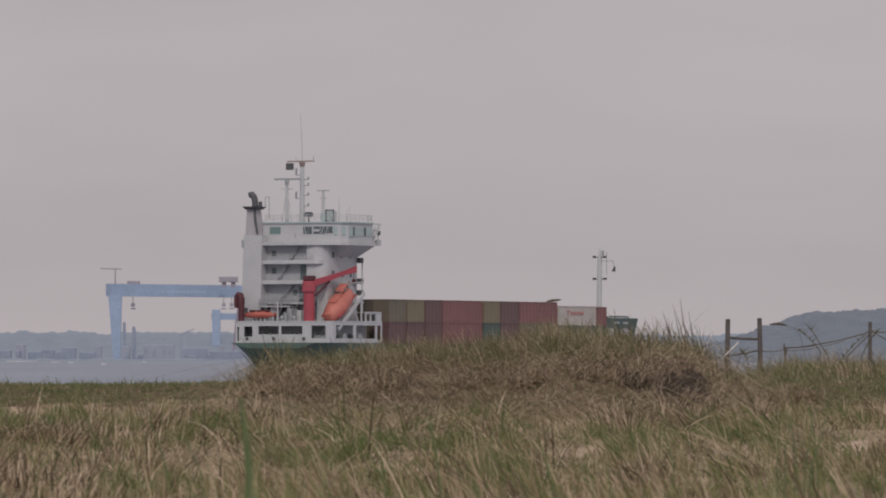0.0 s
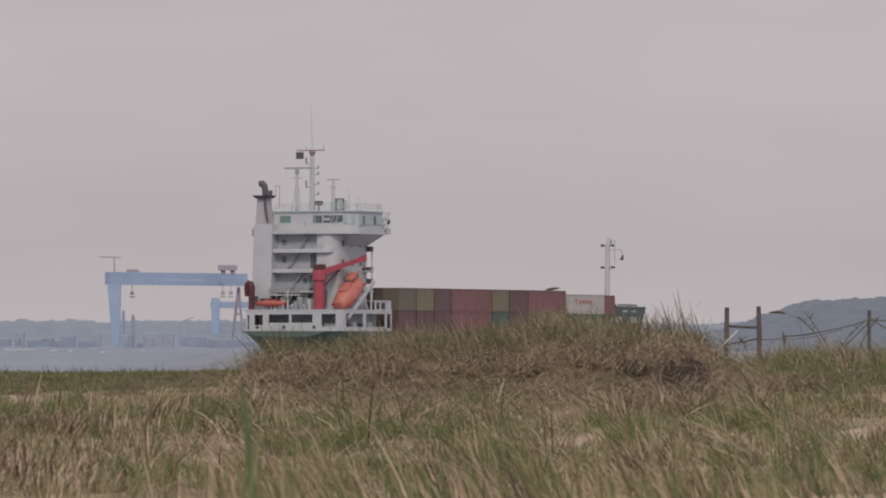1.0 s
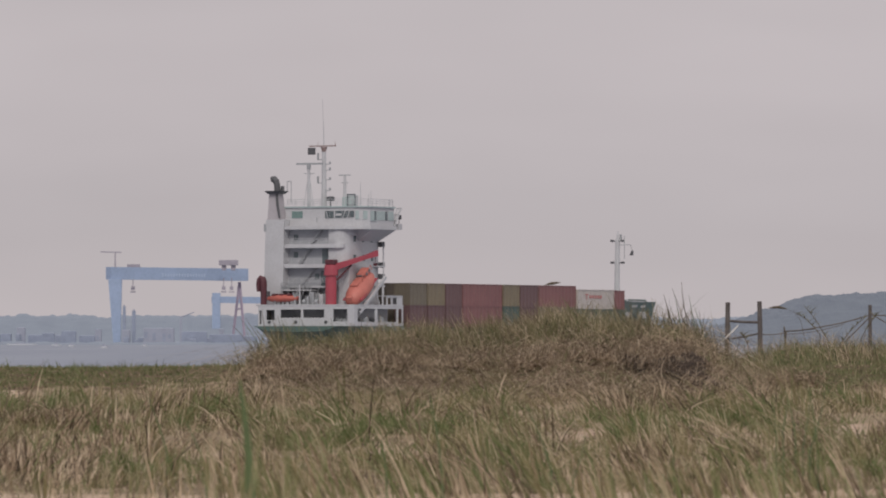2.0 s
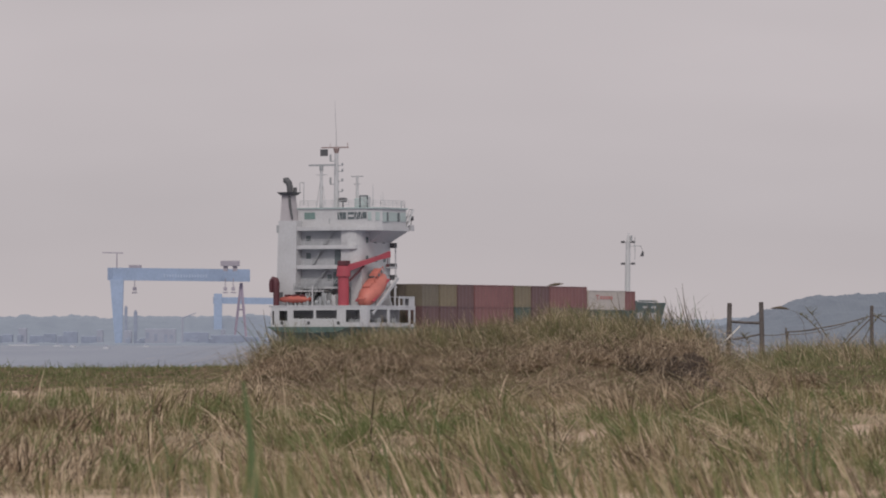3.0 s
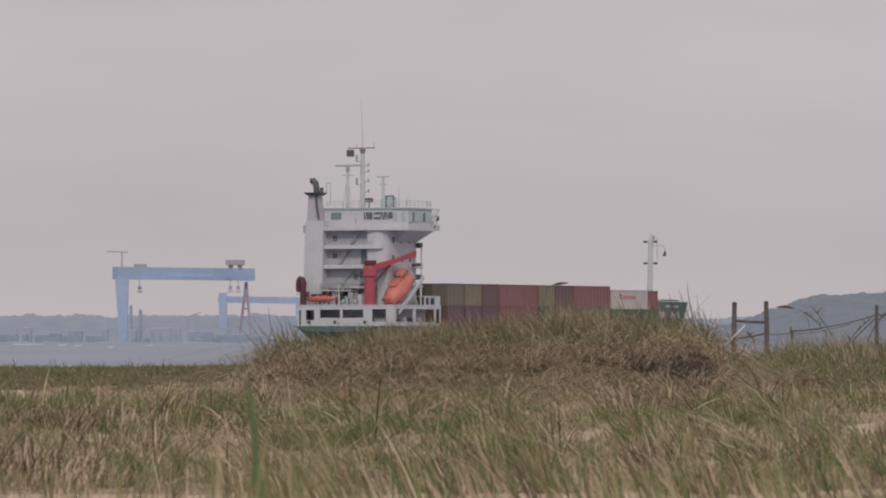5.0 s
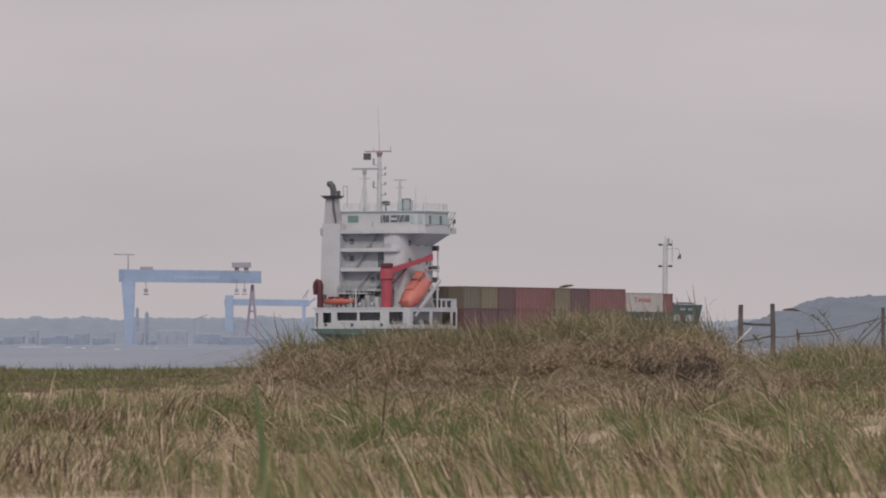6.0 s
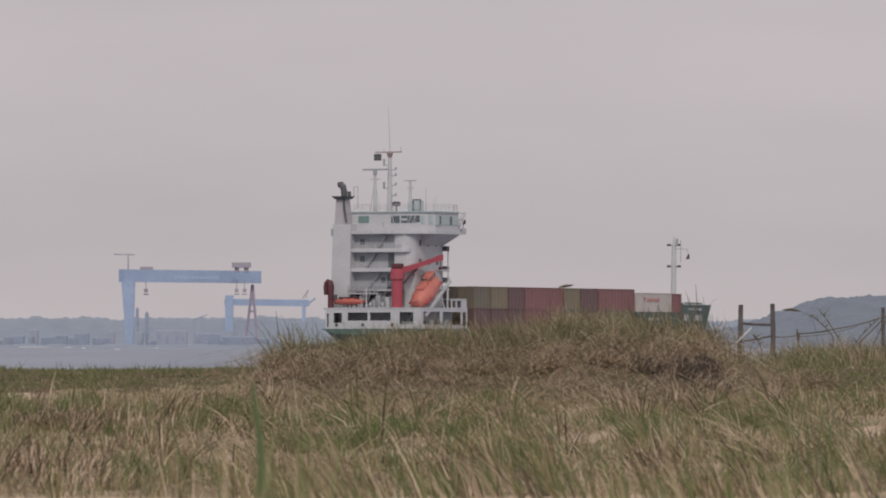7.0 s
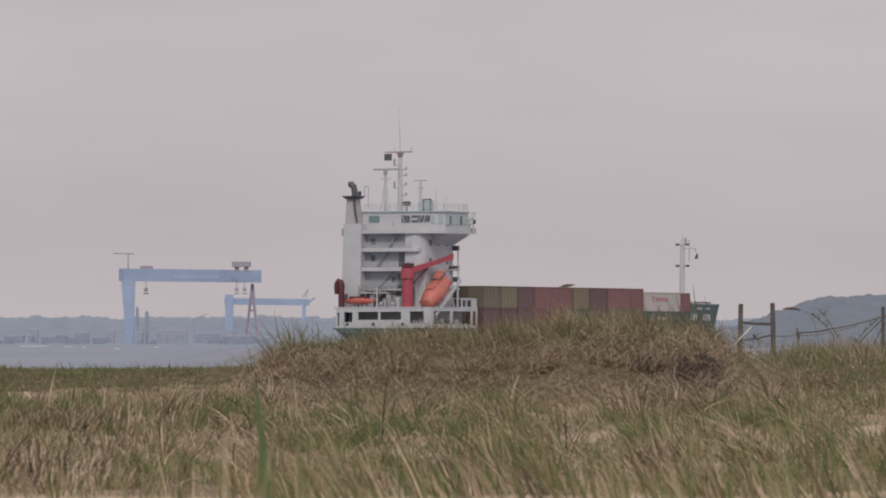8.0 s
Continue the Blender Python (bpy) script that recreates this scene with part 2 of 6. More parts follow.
def wall(bm, a, b, z0, z1, thick, openings=()):
    """One wall from a to b in plan, with openings (start, end, low, high) cut through it."""
    a, b = Vector((*a, 0)), Vector((*b, 0))
    along = (b - a).normalized()
    inward = Vector((-along.y, along.x, 0)) * thick
    ss = sorted({0.0, (b - a).length, *[o[0] for o in openings], *[o[1] for o in openings]})
    zs = sorted({z0, z1, *[o[2] for o in openings], *[o[3] for o in openings]})
    solid = set()
    for i in range(len(ss) - 1):
        for k in range(len(zs) - 1):
            s, z = (ss[i] + ss[i + 1]) / 2, (zs[k] + zs[k + 1]) / 2
            if not any(o[0] < s < o[1] and o[2] < z < o[3] for o in openings):
                solid.add((i, k))
    made = {}

    def vert(i, k, back):
        if (i, k, back) not in made:
            made[i, k, back] = bm.verts.new(a + along * ss[i] + inward * back + Vector((0, 0, zs[k])))
        return made[i, k, back]

    for i, k in solid:
        for back in (0, 1):
            bm.faces.new([vert(i + p, k + q, back) for p, q in ((0, 0), (1, 0), (1, 1), (0, 1))])
        for p, q, near in (((0, 0), (1, 0), (i, k - 1)), ((1, 0), (1, 1), (i + 1, k)), ((1, 1), (0, 1), (i, k + 1)), ((0, 1), (0, 0), (i - 1, k))):
            if near not in solid:
                e, f = (i + p[0], k + p[1]), (i + q[0], k + q[1])
                bm.faces.new((vert(*e, 0), vert(*f, 0), vert(*f, 1), vert(*e, 1)))
    return bm


def mesh_of(name, bm, material, smooth=False, bevel=0.0):
    bmesh.ops.recalc_face_normals(bm, faces=bm.faces)
    if bevel:
        bmesh.ops.bevel(bm, geom=[e for e in bm.edges if e.is_manifold and e.calc_face_angle(0) > 0.6], offset=bevel, segments=1, affect="EDGES")
    me = bpy.data.meshes.new(name)
    bm.to_mesh(me)
    bm.free()
    me.materials.append(material)
    if smooth:
        me.shade_smooth()
    return me


def part(name, bm, material, parent=None, label="", smooth=False, bevel=0.0):
    ob = new(name, mesh_of(name, bm, material, smooth, bevel))
    ob.parent = parent
    return tagged(ob, label) if label else ob


def thing(name, label, category, group="", kind="", at=None):
    ob = new(name)
    if at:
        ob.matrix_basis = at
    return tagged(ob, label, category, group, kind)


# ---- the ground: one sheet from the dune to beyond the far shore ----
def step(a, b, x):
    x = min(1.0, max(0.0, (x - a) / (b - a)))
    return x * x * (3 - 2 * x)


def rough(x, y, s, seed=0.0):
    return noise.noise(Vector((x * s, y * s, seed)))


CREST_Y = 82.0


def crest(x):
    """Height of the hummock over the dune."""
    rise = step(-2.95, -2.2, x) * (1 - step(3.3, 4.25, x))
    return rise * (0.50 + 0.045 * x + 0.06 * rough(x, 0, 0.9, 4.0))


def ground_z(x, y):
    z = 1.72 + 0.12 * step(0, 50, y) + 0.93 * min(1, max(0, (y - 50) / 38)) if y > 0 else 1.72
    right = step(3.6, 5.2, x * 85 / max(y, 60))
    z -= (1 - right) * 3.3 * step(92, 150, y) + right * 3.3 * step(140, 190, y) - right * 0.05
    front = 7.0 + 1.2 * rough(x, 1.0, 0.5, 2.0)
    z += crest(x) * step(CREST_Y - front, CREST_Y - 1.2, y) * (1 - step(CREST_Y + 2, CREST_Y + 9, y))
    if 40 < y < 145 and abs(x) < 25:
        z += 0.05 * rough(x, y, 0.45, 7.0) + 0.03 * rough(x, y, 1.6, 8.0)
    z -= 2.5 * step(190, 500, y)
    return z


def on_mound(x, y):
    return crest(x) > 0.1 and CREST_Y - 8 < y < CREST_Y + 6


def grassy(x, y):
    """Where grass grows thickly: low values are bare sand."""
    g = rough(x * 1.2, y * 0.35, 0.8, 21.0) + 0.16 * step(64, 54, y) + 0.12 * step(-0.5, 0.5, x) * step(70, 66, y)
    g -= 0.55 * math.exp(-((x + 3.9) / 0.6) ** 2 - ((y - 57.0) / 3.6) ** 2)
    g -= 0.5 * step(4.1, 4.6, x * 66 / max(y, 1)) * step(62, 64, y) * step(69, 67, y)
    return g - (0.13 + 0.3 * rough(x, y, 1.6, 73.0)) * step(-3.0, -4.0, x) * step(73, 74.5, y) * step(79, 77.5, y)


def turf_edge(x, y):
    """How far the turf's lower edge wanders from its mean line."""
    return 5.0 * rough(x, 0, 0.45, 74.0) + 2.6 * rough(x, y * 0.4, 1.3, 75.0) + 1.2 * rough(x, y, 3.5, 76.0)


def axis(parts):
    out = []
    for a, b, n in parts:
        out += [a + (b - a) * i / n for i in range(n)]
    return out + [parts[-1][1]]


def make_ground():
    xs = axis([(-4800, -400, 6), (-400, -30, 8), (-30, -9, 20), (-9, 11, 130), (11, 30, 20), (30, 400, 8), (400, 4800, 6)])
    ys = axis([(-400, 0, 10), (0, 48, 24), (48, 96, 190), (96, 150, 70), (150, 200, 20), (200, 600, 10), (600, 4950, 8)])
    verts = [(x, y, ground_z(x, y)) for y in ys for x in xs]
    w = len(xs)
    faces = [(j * w + i, j * w + i + 1, (j + 1) * w + i + 1, (j + 1) * w + i) for j in range(len(ys) - 1) for i in range(w - 1)]
    me = bpy.data.meshes.new("ground")
    me.from_pydata(verts, [], faces)
    me.materials.append(M_SAND)
    me.materials.append(M_LITTER)
    me.materials.append(M_PEAT)
    for p in me.polygons:
        c = p.center
        if 45 < c.y < 145 and not 49.0 < c.y < 51.4 and abs(c.x) < 14 and ((c.y > 76 and abs(c.x) > 2) or grassy(c.x, c.y) > -0.40) and (c.y > 80 or grassy(c.x, c.y) > -0.48):
            p.material_index = 1
        edge = turf_edge(c.x, c.y)
        if 45 < c.y < 145 and (crest(c.x) > 0.16 and CREST_Y - 7.0 + 0.35 * edge < c.y < CREST_Y + 6 or c.y > 78 + edge and c.x > 3.2 or c.y > 80 + edge and c.x < -2):
            p.material_index = 2
    me.shade_smooth()
    tagged(new("ground", me), "pale dune sand rising to a low grassy crest", "ground", kind="structure")


def make_sea():
    bm = bmesh.new()
    v = [bm.verts.new(p) for p in ((-4800, 110, 0), (4800, 110, 0), (4800, 4950, 0), (-4800, 4950, 0))]
    bm.faces.new(v)
    tagged(part("water", bm, m_sea), "calm grey-blue fjord water under overcast sky", "water", kind="structure")


make_ground()
make_sea()


# ---- the ship ----
HEADING, ANCHOR = 63.0, Vector((-16.153, 790.0, 0.0))      # at 3.5 s
SPEED = Vector((1.379, 3.0855, 0.0))


def ship_pose(t):
    p = ANCHOR + SPEED * (t - 3.5)
    return pose(p.x, p.y, p.z, 0, 0, HEADING - 0.0101 * (t - 3.5))


HALF = 7.4


def sbox(bm, u0, u1, w0, w1, z0, z1):
    """A box by distance from the stern, to starboard, and height."""
    return box(bm, u0, u1, -w1, -w0, z0, z1)


def make_hull(ship):
    def top(u):
        return 5.1 if u < 15.5 else 4.5 if u < 86.5 else 8.9
    def half(u, s):
        h = HALF * (1 - 0.08 * max(0, 1 - max(u, 0) / 3.0) ** 2) - 0.25 * max(0, -u)
        bow = step(70, 107, u)
        h *= 1 - bow ** 1.6 * (1.0 - 0.02) * (0.70 + 0.30 * (1 - s)) if u < 106.8 else 0.02
        if u >= 70:
            h *= 1 - 0.25 * bow * (1 - s)
        fill = 0.55 + 0.45 * step(0, 14, u)
        return max(0.05, h * (fill + (1 - fill) * s ** 0.8)) if s > 0 else max(0.03, h * fill * 0.25)
    stations = [-1.9, -1.2, 0, 0.6, 1.5, 3, 5, 8, 12, 15.4, 15.6, 25, 40, 55, 70, 78, 84, 86.4, 86.6, 92, 97, 101, 103.5, 105, 106.1, 106.9]
    rows = []
    bm = bmesh.new()
    for u in stations:
        low = 2.9 - 5.4 * step(-1, 9, u) + 0.75 * max(0, -u) if u < 10 else -2.5
        t = top(u)
        levels = [0, 0.12, 0.3, 0.5, 0.7, 0.85, 1.0]
        reach = 0.9 * step(95, 107, u)
        side = [(u + reach * (s - 1), half(u, s), low + (t - low) * s) for s in levels]
        rows.append([bm.verts.new((x, -h, z)) for x, h, z in reversed(side)] + [bm.verts.new((x, h, z)) for x, h, z in side])
    for a, b in zip(rows, rows[1:]):
        for i in range(len(a) - 1):
            bm.faces.new((a[i], a[i + 1], b[i + 1], b[i]))
        bm.faces.new((a[-1], a[0], b[0], b[-1]))
    bm.faces.new(rows[0]), bm.faces.new(rows[-1][::-1])
    part("hull", bm, M_GREEN, ship, "sea-green painted hull")
    bm = bmesh.new()
    sbox(bm, 15.6, 86.4, -6.6, 6.6, 4.4, 4.95)
    for i in range(7):
        sbox(bm, 16 + i * 10, 16.4 + i * 10, -6.9, 6.9, 4.5, 4.75)
    part("hatch_cover", bm, M_DECK, ship)


def make_stern(ship):
    z0, z1 = 5.1, 7.78
    bm = bmesh.new()
    aft = [(0.2, 0.5, 5.35, 7.2), (1.25, 2.5, 5.9, 7.25), (3.4, 6.45, 6.2, 7.3), (6.8, 9.95, 6.2, 7.3), (11.3, 13.4, 5.7, 7.35)]
    wall(bm, (0, 6.6), (0, -7.0), z0, z1, 0.12, aft)
    part("aft_bulwark", bm, M_WHITE, ship, "white stern bulwark with mooring openings")
    bm = bmesh.new()
    wall(bm, (0, -7.0), (0.9, -HALF), z0, z1, 0.12)
    wall(bm, (0.9, -HALF), (14.9, -HALF), z0, z1, 0.12, [(0.9, 5.9, 5.65, 7.4), (6.6, 12.1, 5.65, 7.4), (12.6, 13.7, 5.5, 7.4)])
    part("side_bulwark", bm, M_WHITE, ship, "white side bulwark with large openings")
    bm = bmesh.new()
    wall(bm, (14.9, HALF), (0, 6.6), z0, z1, 0.12)
    part("side_bulwark", bm, M_WHITE, ship)
    bm = bmesh.new()
    prism(bm, [(-0.05, -6.95), (0.9, -HALF - 0.03), (14.9, -HALF - 0.03), (14.9, HALF), (0.9, HALF), (-0.05, 6.65)], 7.78, 7.95)
    part("poop_deck", bm, M_WHITE, ship, "white poop deck edge")
    bm = bmesh.new()
    box(bm, 3.2, 14.6, -5.2, 6.4, 5.1, 7.78)
    part("mooring_deck_house", bm, M_WHITE, ship, "pale inner wall of the mooring deck")
    for u, w in ((1.4, -2.2), (1.4, 1.8), (1.5, 5.4), (5.0, 6.3), (9.5, 6.2)):
        bm = bmesh.new()
        tube(bm, (u, -w - 0.7, 5.75), (u, -w + 0.7, 5.75), 0.38, n=12)
        for e in (-0.75, 0.0, 0.75):
            tube(bm, (u, -w + e - 0.05, 5.75), (u, -w + e + 0.05, 5.75), 0.58, n=12)
        sbox(bm, u - 0.5, u + 0.5, w - 0.85, w + 0.85, 5.1, 5.3)
        part("mooring_winch", bm, M_GREY, ship, "grey mooring winch")
    for w in (-4.9, -0.9, 3.6):
        bm = bmesh.new()
        tube(bm, (-0.06, -w, 5.62), (0.1, -w, 5.62), 0.24, n=14)
        part("fairlead", bm, M_BLACK, ship)
    # raised platform on the starboard side
    bm = bmesh.new()
    wall(bm, (10.2, -HALF + 0.05), (14.7, -HALF + 0.05), 7.95, 9.2, 0.1, [(0.3, 1.4, 8.0, 8.9), (1.7, 3.0, 8.0, 8.9)])
    sbox(bm, 10.2, 14.7, 5.6, HALF, 9.05, 9.2)
    sbox(bm, 14.55, 14.7, 5.6, HALF, 7.95, 9.2)
    part("side_platform", bm, M_WHITE, ship, "white side platform")


def rail(bm, plan, z, h, r=0.04, gap=1.2):
    """A ship's rail with stanchions and three bars along a plan line of (from stern, to starboard)."""
    for (u0, w0), (u1, w1) in zip(plan, plan[1:]):
        a, b = Vector((u0, -w0, z)), Vector((u1, -w1, z))
        n = max(1, round((b - a).length / gap))
        for i in range(n + 1):
            p = a.lerp(b, i / n)
            tube(bm, p, p + Vector((0, 0, h)), r, n=5)
        for k in (0.4, 0.7, 1.0):
            tube(bm, a + Vector((0, 0, h * k)), b + Vector((0, 0, h * k)), r, n=5)


def window(wall_part, u0, u1, w0, w1, z0, z1, glass):
    return part("window", sbox(bmesh.new(), u0, u1, w0, w1, z0, z1), glass, wall_part)


def make_house(ship):
    bm = bmesh.new()
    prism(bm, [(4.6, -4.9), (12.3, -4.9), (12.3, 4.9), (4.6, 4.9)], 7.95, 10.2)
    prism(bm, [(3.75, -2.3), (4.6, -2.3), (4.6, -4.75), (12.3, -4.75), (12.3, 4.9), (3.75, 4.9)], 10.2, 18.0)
    house = part("deckhouse", bm, M_RECESS, ship, "recessed deckhouse wall, its shade put in as light grey")
    bm = bmesh.new()
    # starboard side plating and the rounded stair tower at the corner
    arc = [(3.0 + 1.6 - 1.6 * math.sin(a), -(3.3 + 1.64 * math.cos(a))) for a in [math.pi / 2 * i / 6 for i in range(7)]]
    prism(bm, [(12.34, -4.94)] + [(x, y) for x, y in arc] + [(3.0, -2.4), (4.58, -2.4), (4.58, -4.8), (12.34, -4.8)], 13.1, 18.0)
    part("stair_tower", bm, M_WHITE, ship, "white rounded stair tower", smooth=False)
    bm = bmesh.new()
    prism(bm, [(12.34, -4.95), (4.0, -4.95), (4.0, -3.4), (4.58, -3.4), (4.58, -4.8), (12.34, -4.8)], 7.95, 13.1)
    part("side_plating", bm, M_WHITE, ship, "white side wall")
    # balconies
    for z, w1, du in ((10.45, 3.0, 3.0), (13.1, 2.6, 2.5), (15.75, 4.6, 2.5)):
        bm = bmesh.new()
        end = [(du + 1.0 - 1.0 * math.cos(a), -(w1 - 1.0 + 1.0 * math.sin(a))) for a in [math.pi / 2 * i / 4 for i in range(5)]]
        prism(bm, [(4.6, 4.3), (du, 4.3)] + end + [(4.6, -w1)], z - 0.26, z + (0.26 if z > 11 else 0.0))
        part("balcony", bm, M_WHITE, ship, "white balcony deck edge")
        bm = bmesh.new()
        rail(bm, [(du + 0.08, -4.2), (du + 0.08, w1 - 1.0)], z + 0.2, 0.8, r=0.03)
        part("railing", bm, M_WHITE, ship)
    # ladders between balconies
    for z0, z1, wa, wb in ((13.3, 15.6, -2.3, -0.3), (16.0, 17.9, -0.4, 1.2), (10.5, 12.9, -2.0, 0.4), (7.95, 10.3, 0.6, 2.2)):
        bm = bmesh.new()
        for off in (0.0, 0.6):
            tube(bm, (3.05 + off, -wa, z0), (3.05 + off, -wb, z1), 0.04, n=5)
        for i in range(9):
            k = (i + 0.5) / 9
            w, z = wa + (wb - wa) * k, z0 + (z1 - z0) * k
            sbox(bm, 3.05, 3.65, w - 0.12, w + 0.12, z - 0.02, z + 0.02)
        part("ladder", bm, M_GREY, ship, "pale grey steel ladder")
    # doors and ports in the recess and side
    for w, z in ((1.5, 13.4), (1.3, 10.5), (-2.6, 7.95)):
        bm = bmesh.new()
        u = 3.75 if z > 10 else 4.6
        sbox(bm, u - 0.08, u, w - 0.42, w + 0.42, z, z + 1.95)
        part("door", bm, M_GLASS, house, "dark grey door")
    for w, z in ((-2.9, 16.9), (-2.9, 14.6), (0.3, 11.7), (-0.8, 9.3), (2.2, 9.2)):
        bm = bmesh.new()
        u = 3.75 if z > 10.5 else 4.6
        sbox(bm, u - 0.07, u, w - 0.32, w + 0.32, z - 0.38, z + 0.38)
        part("window", bm, M_GLASS, house)
    for u, z in ((5.6, 16.7), (8.0, 16.7), (10.4, 16.7), (5.6, 14.2), (8.2, 14.2), (10.6, 14.2), (8.6, 11.6), (10.8, 11.6), (6.4, 11.6)):
        bm = bmesh.new()
        sbox(bm, u - 0.35, u + 0.35, 4.9, 4.98, z - 0.4, z + 0.4)
        part("window", bm, M_GLASS, house)
    # brackets and lamps on the front edge
    for z in (16.05, 13.3, 11.75):
        bm = bmesh.new()
        sbox(bm, 12.2, 13.0, 5.0, 5.6, z - 0.35, z + 0.35)
        part("floodlight", bm, M_BLACK, ship)
    for z in (10.45, 13.1):
        bm = bmesh.new()
        sbox(bm, 10.8, 12.9, 4.94, 5.7, z - 0.1, z + 0.1)
        part("side_walkway", bm, M_WHITE, ship)
    bm = bmesh.new()
    tube(bm, (12.6, -5.6, 7.95), (12.6, -5.6, 15.8), 0.09, n=6)
    part("pipe", bm, M_WHITE, ship)


BRIDGE = [(3.9, 4.6), (3.9, -5.6), (4.6, -6.6), (5.6, -7.2), (12.2, -7.4), (13.4, -6.4), (13.4, 6.4), (12.2, 7.4), (9.2, 7.4), (8.6, 4.6)]


def grown(poly, d):
    cx, cy = sum(p[0] for p in poly) / len(poly), sum(p[1] for p in poly) / len(poly)
    return [(x + d * (1 if x > cx else -1), y + d * (1 if y > cy else -1)) for x, y in poly]


def make_bridge(ship):
    bm = bmesh.new()
    prism(bm, [(2.4, 4.6), (2.4, -2.6), (3.2, -5.2), (4.2, -6.9), (5.4, -7.5), (12.6, -7.6), (13.7, -6.5), (13.7, 6.5), (12.6, 7.5), (9, 7.5), (8.4, 4.7)], 17.95, 18.42)
    part("bridge_deck", bm, M_WHITE, ship, "white bridge deck with a rounded edge")
    bm = bmesh.new()
    prism(bm, BRIDGE, 18.42, 20.85)
    house = part("wheelhouse", bm, M_WHITE, ship, "white wheelhouse with enclosed wings")
    bm = bmesh.new()
    prism(bm, grown(BRIDGE, 0.18), 20.85, 21.03)
    part("wheelhouse_roof", bm, M_TEAL, ship, "teal-edged wheelhouse roof")
    # flared bracket under the wing
    bm = bmesh.new()
    prism(bm, [(12.3, -4.95), (6.5, -4.95), (6.5, -4.8), (12.3, -4.8)], 16.4, 17.95, [(13.0, -7.3), (6.0, -7.3), (6.0, -4.8), (13.0, -4.8)])
    part("wing_bracket", bm, M_WHITE, ship, "white flared bracket under the wing")
    # aft windows: one greenish pane, then a dark row crossed by slanting white stays
    window(house, 3.84, 3.95, -3.6, -2.0, 19.5, 20.4, M_GLASS_G)
    window(house, 3.85, 3.95, 0.1, 0.22, 18.9, 19.6, M_GREY)
    for a, b, lo in ((1.42, 2.1, 19.45), (2.16, 2.7, 19.45), (2.95, 3.9, 19.45), (4.0, 4.5, 19.45), (4.58, 5.1, 19.5), (5.18, 5.75, 19.55)):
        window(house, 3.84, 3.95, a, b, lo, 20.4, M_GLASS)
    for w, lean in ((1.85, -0.22), (4.15, 0.28), (4.8, 0.28)):
        bm = bmesh.new()
        tube(bm, (3.8, -w, 19.4), (3.8, -w - lean, 20.4), 0.055, n=5)
        part("window_stay", bm, M_WHITE, house)
    # added white box that gives one dark pane its white centre
    part("white_pane_centre", sbox(bmesh.new(), 3.78, 3.84, 3.05, 3.85, 19.75, 20.05), M_WHITE, ship)
    for (ua, wa), (ub, wb) in (((4.1, 5.9), (4.35, 6.25)), ((4.75, 6.72), (5.3, 7.02))):
        bm = bmesh.new()
        prism(bm, [(ua, -wa + 0.1), (ua - 0.07, -wa - 0.04), (ub - 0.07, -wb - 0.04), (ub, -wb + 0.1)], 19.3, 20.4)
        part("window", bm, M_GLASS_P, house)
    for a, b, g in ((5.8, 6.75, M_GLASS_P), (6.85, 7.3, M_GLASS), (7.5, 9.65, M_GLASS_P), (9.8, 10.35, M_GLASS), (10.6, 12.0, M_GLASS_P)):
        bm = bmesh.new()
        k0, k1 = (a - 5.6) / 6.6 * 0.2, (b - 5.6) / 6.6 * 0.2
        prism(bm, [(a, -7.15 - k0), (a, -7.26 - k0), (b, -7.26 - k1), (b, -7.15 - k1)], 19.2, 20.4)
        part("window", bm, g, house)
    part("window_sill", sbox(bmesh.new(), 5.8, 7.4, 7.2, 7.34, 19.08, 19.18), M_TEAL, house)
    bm = bmesh.new()
    sbox(bm, 13.2, 14.2, 7.0, 7.6, 18.0, 18.8)
    part("wing_lamp", bm, M_WHITE, ship)
    bm = bmesh.new()
    tube(bm, (13.9, -7.3, 18.8), (13.9, -7.3, 20.2), 0.05, n=5)
    sbox(bm, 13.8, 14.2, 7.2, 7.5, 19.4, 20.0)
    part("side_light", bm, M_BLACK, ship)
    # open flared frame at the wing's end
    frame_posts = [((12.3, -7.45, 18.42), (13.3, -8.0, 20.9)), ((12.9, -6.95, 18.42), (13.9, -7.45, 20.9)), ((13.45, -6.35, 18.42), (14.3, -6.8, 20.9))]
    bm = bmesh.new()
    for a, b in frame_posts:
        tube(bm, a, b, 0.11, 0.08, 6)
    for k in (0.35, 0.65, 1.0):
        ring = [Vector(a).lerp(Vector(b), k) for a, b in frame_posts]
        for a, b in zip(ring, ring[1:]):
            tube(bm, a, b, 0.07, n=5)
    part("wing_screen", bm, M_WHITE, ship, "white open frame at the wing end")
    bm = bmesh.new()
    low, high = [Vector(a) for a, b in frame_posts], [Vector(a).lerp(Vector(b), 0.35) for a, b in frame_posts]
    for i in range(2):
        quad = [low[i], low[i + 1], high[i + 1], high[i]]
        back = [p + Vector((-0.05, 0.04, 0)) for p in quad]
        v = [bm.verts.new(p) for p in quad + back]
        for f in ((0, 1, 2, 3), (7, 6, 5, 4), (0, 4, 5, 1), (1, 5, 6, 2), (2, 6, 7, 3), (3, 7, 4, 0)):
            bm.faces.new([v[q] for q in f])
    part("wing_bulwark", bm, M_WHITE, ship)
    # rails of the monkey island
    bm = bmesh.new()
    rail(bm, [(4.1, -4.4), (4.1, 5.4), (5.6, 7.0), (12.2, 7.2), (13.2, 6.2)], 21.03, 0.95)
    part("railing", bm, M_WHITE, ship)
    # main mast
    mast = thing_part("mast", ship)
    bm = bmesh.new()
    tube(bm, (6.2, 0, 21.0), (6.2, 0, 28.7), 0.38, 0.26, 10)
    tube(bm, (6.9, 0.5, 21.0), (6.3, 0.15, 26), 0.07, n=5)
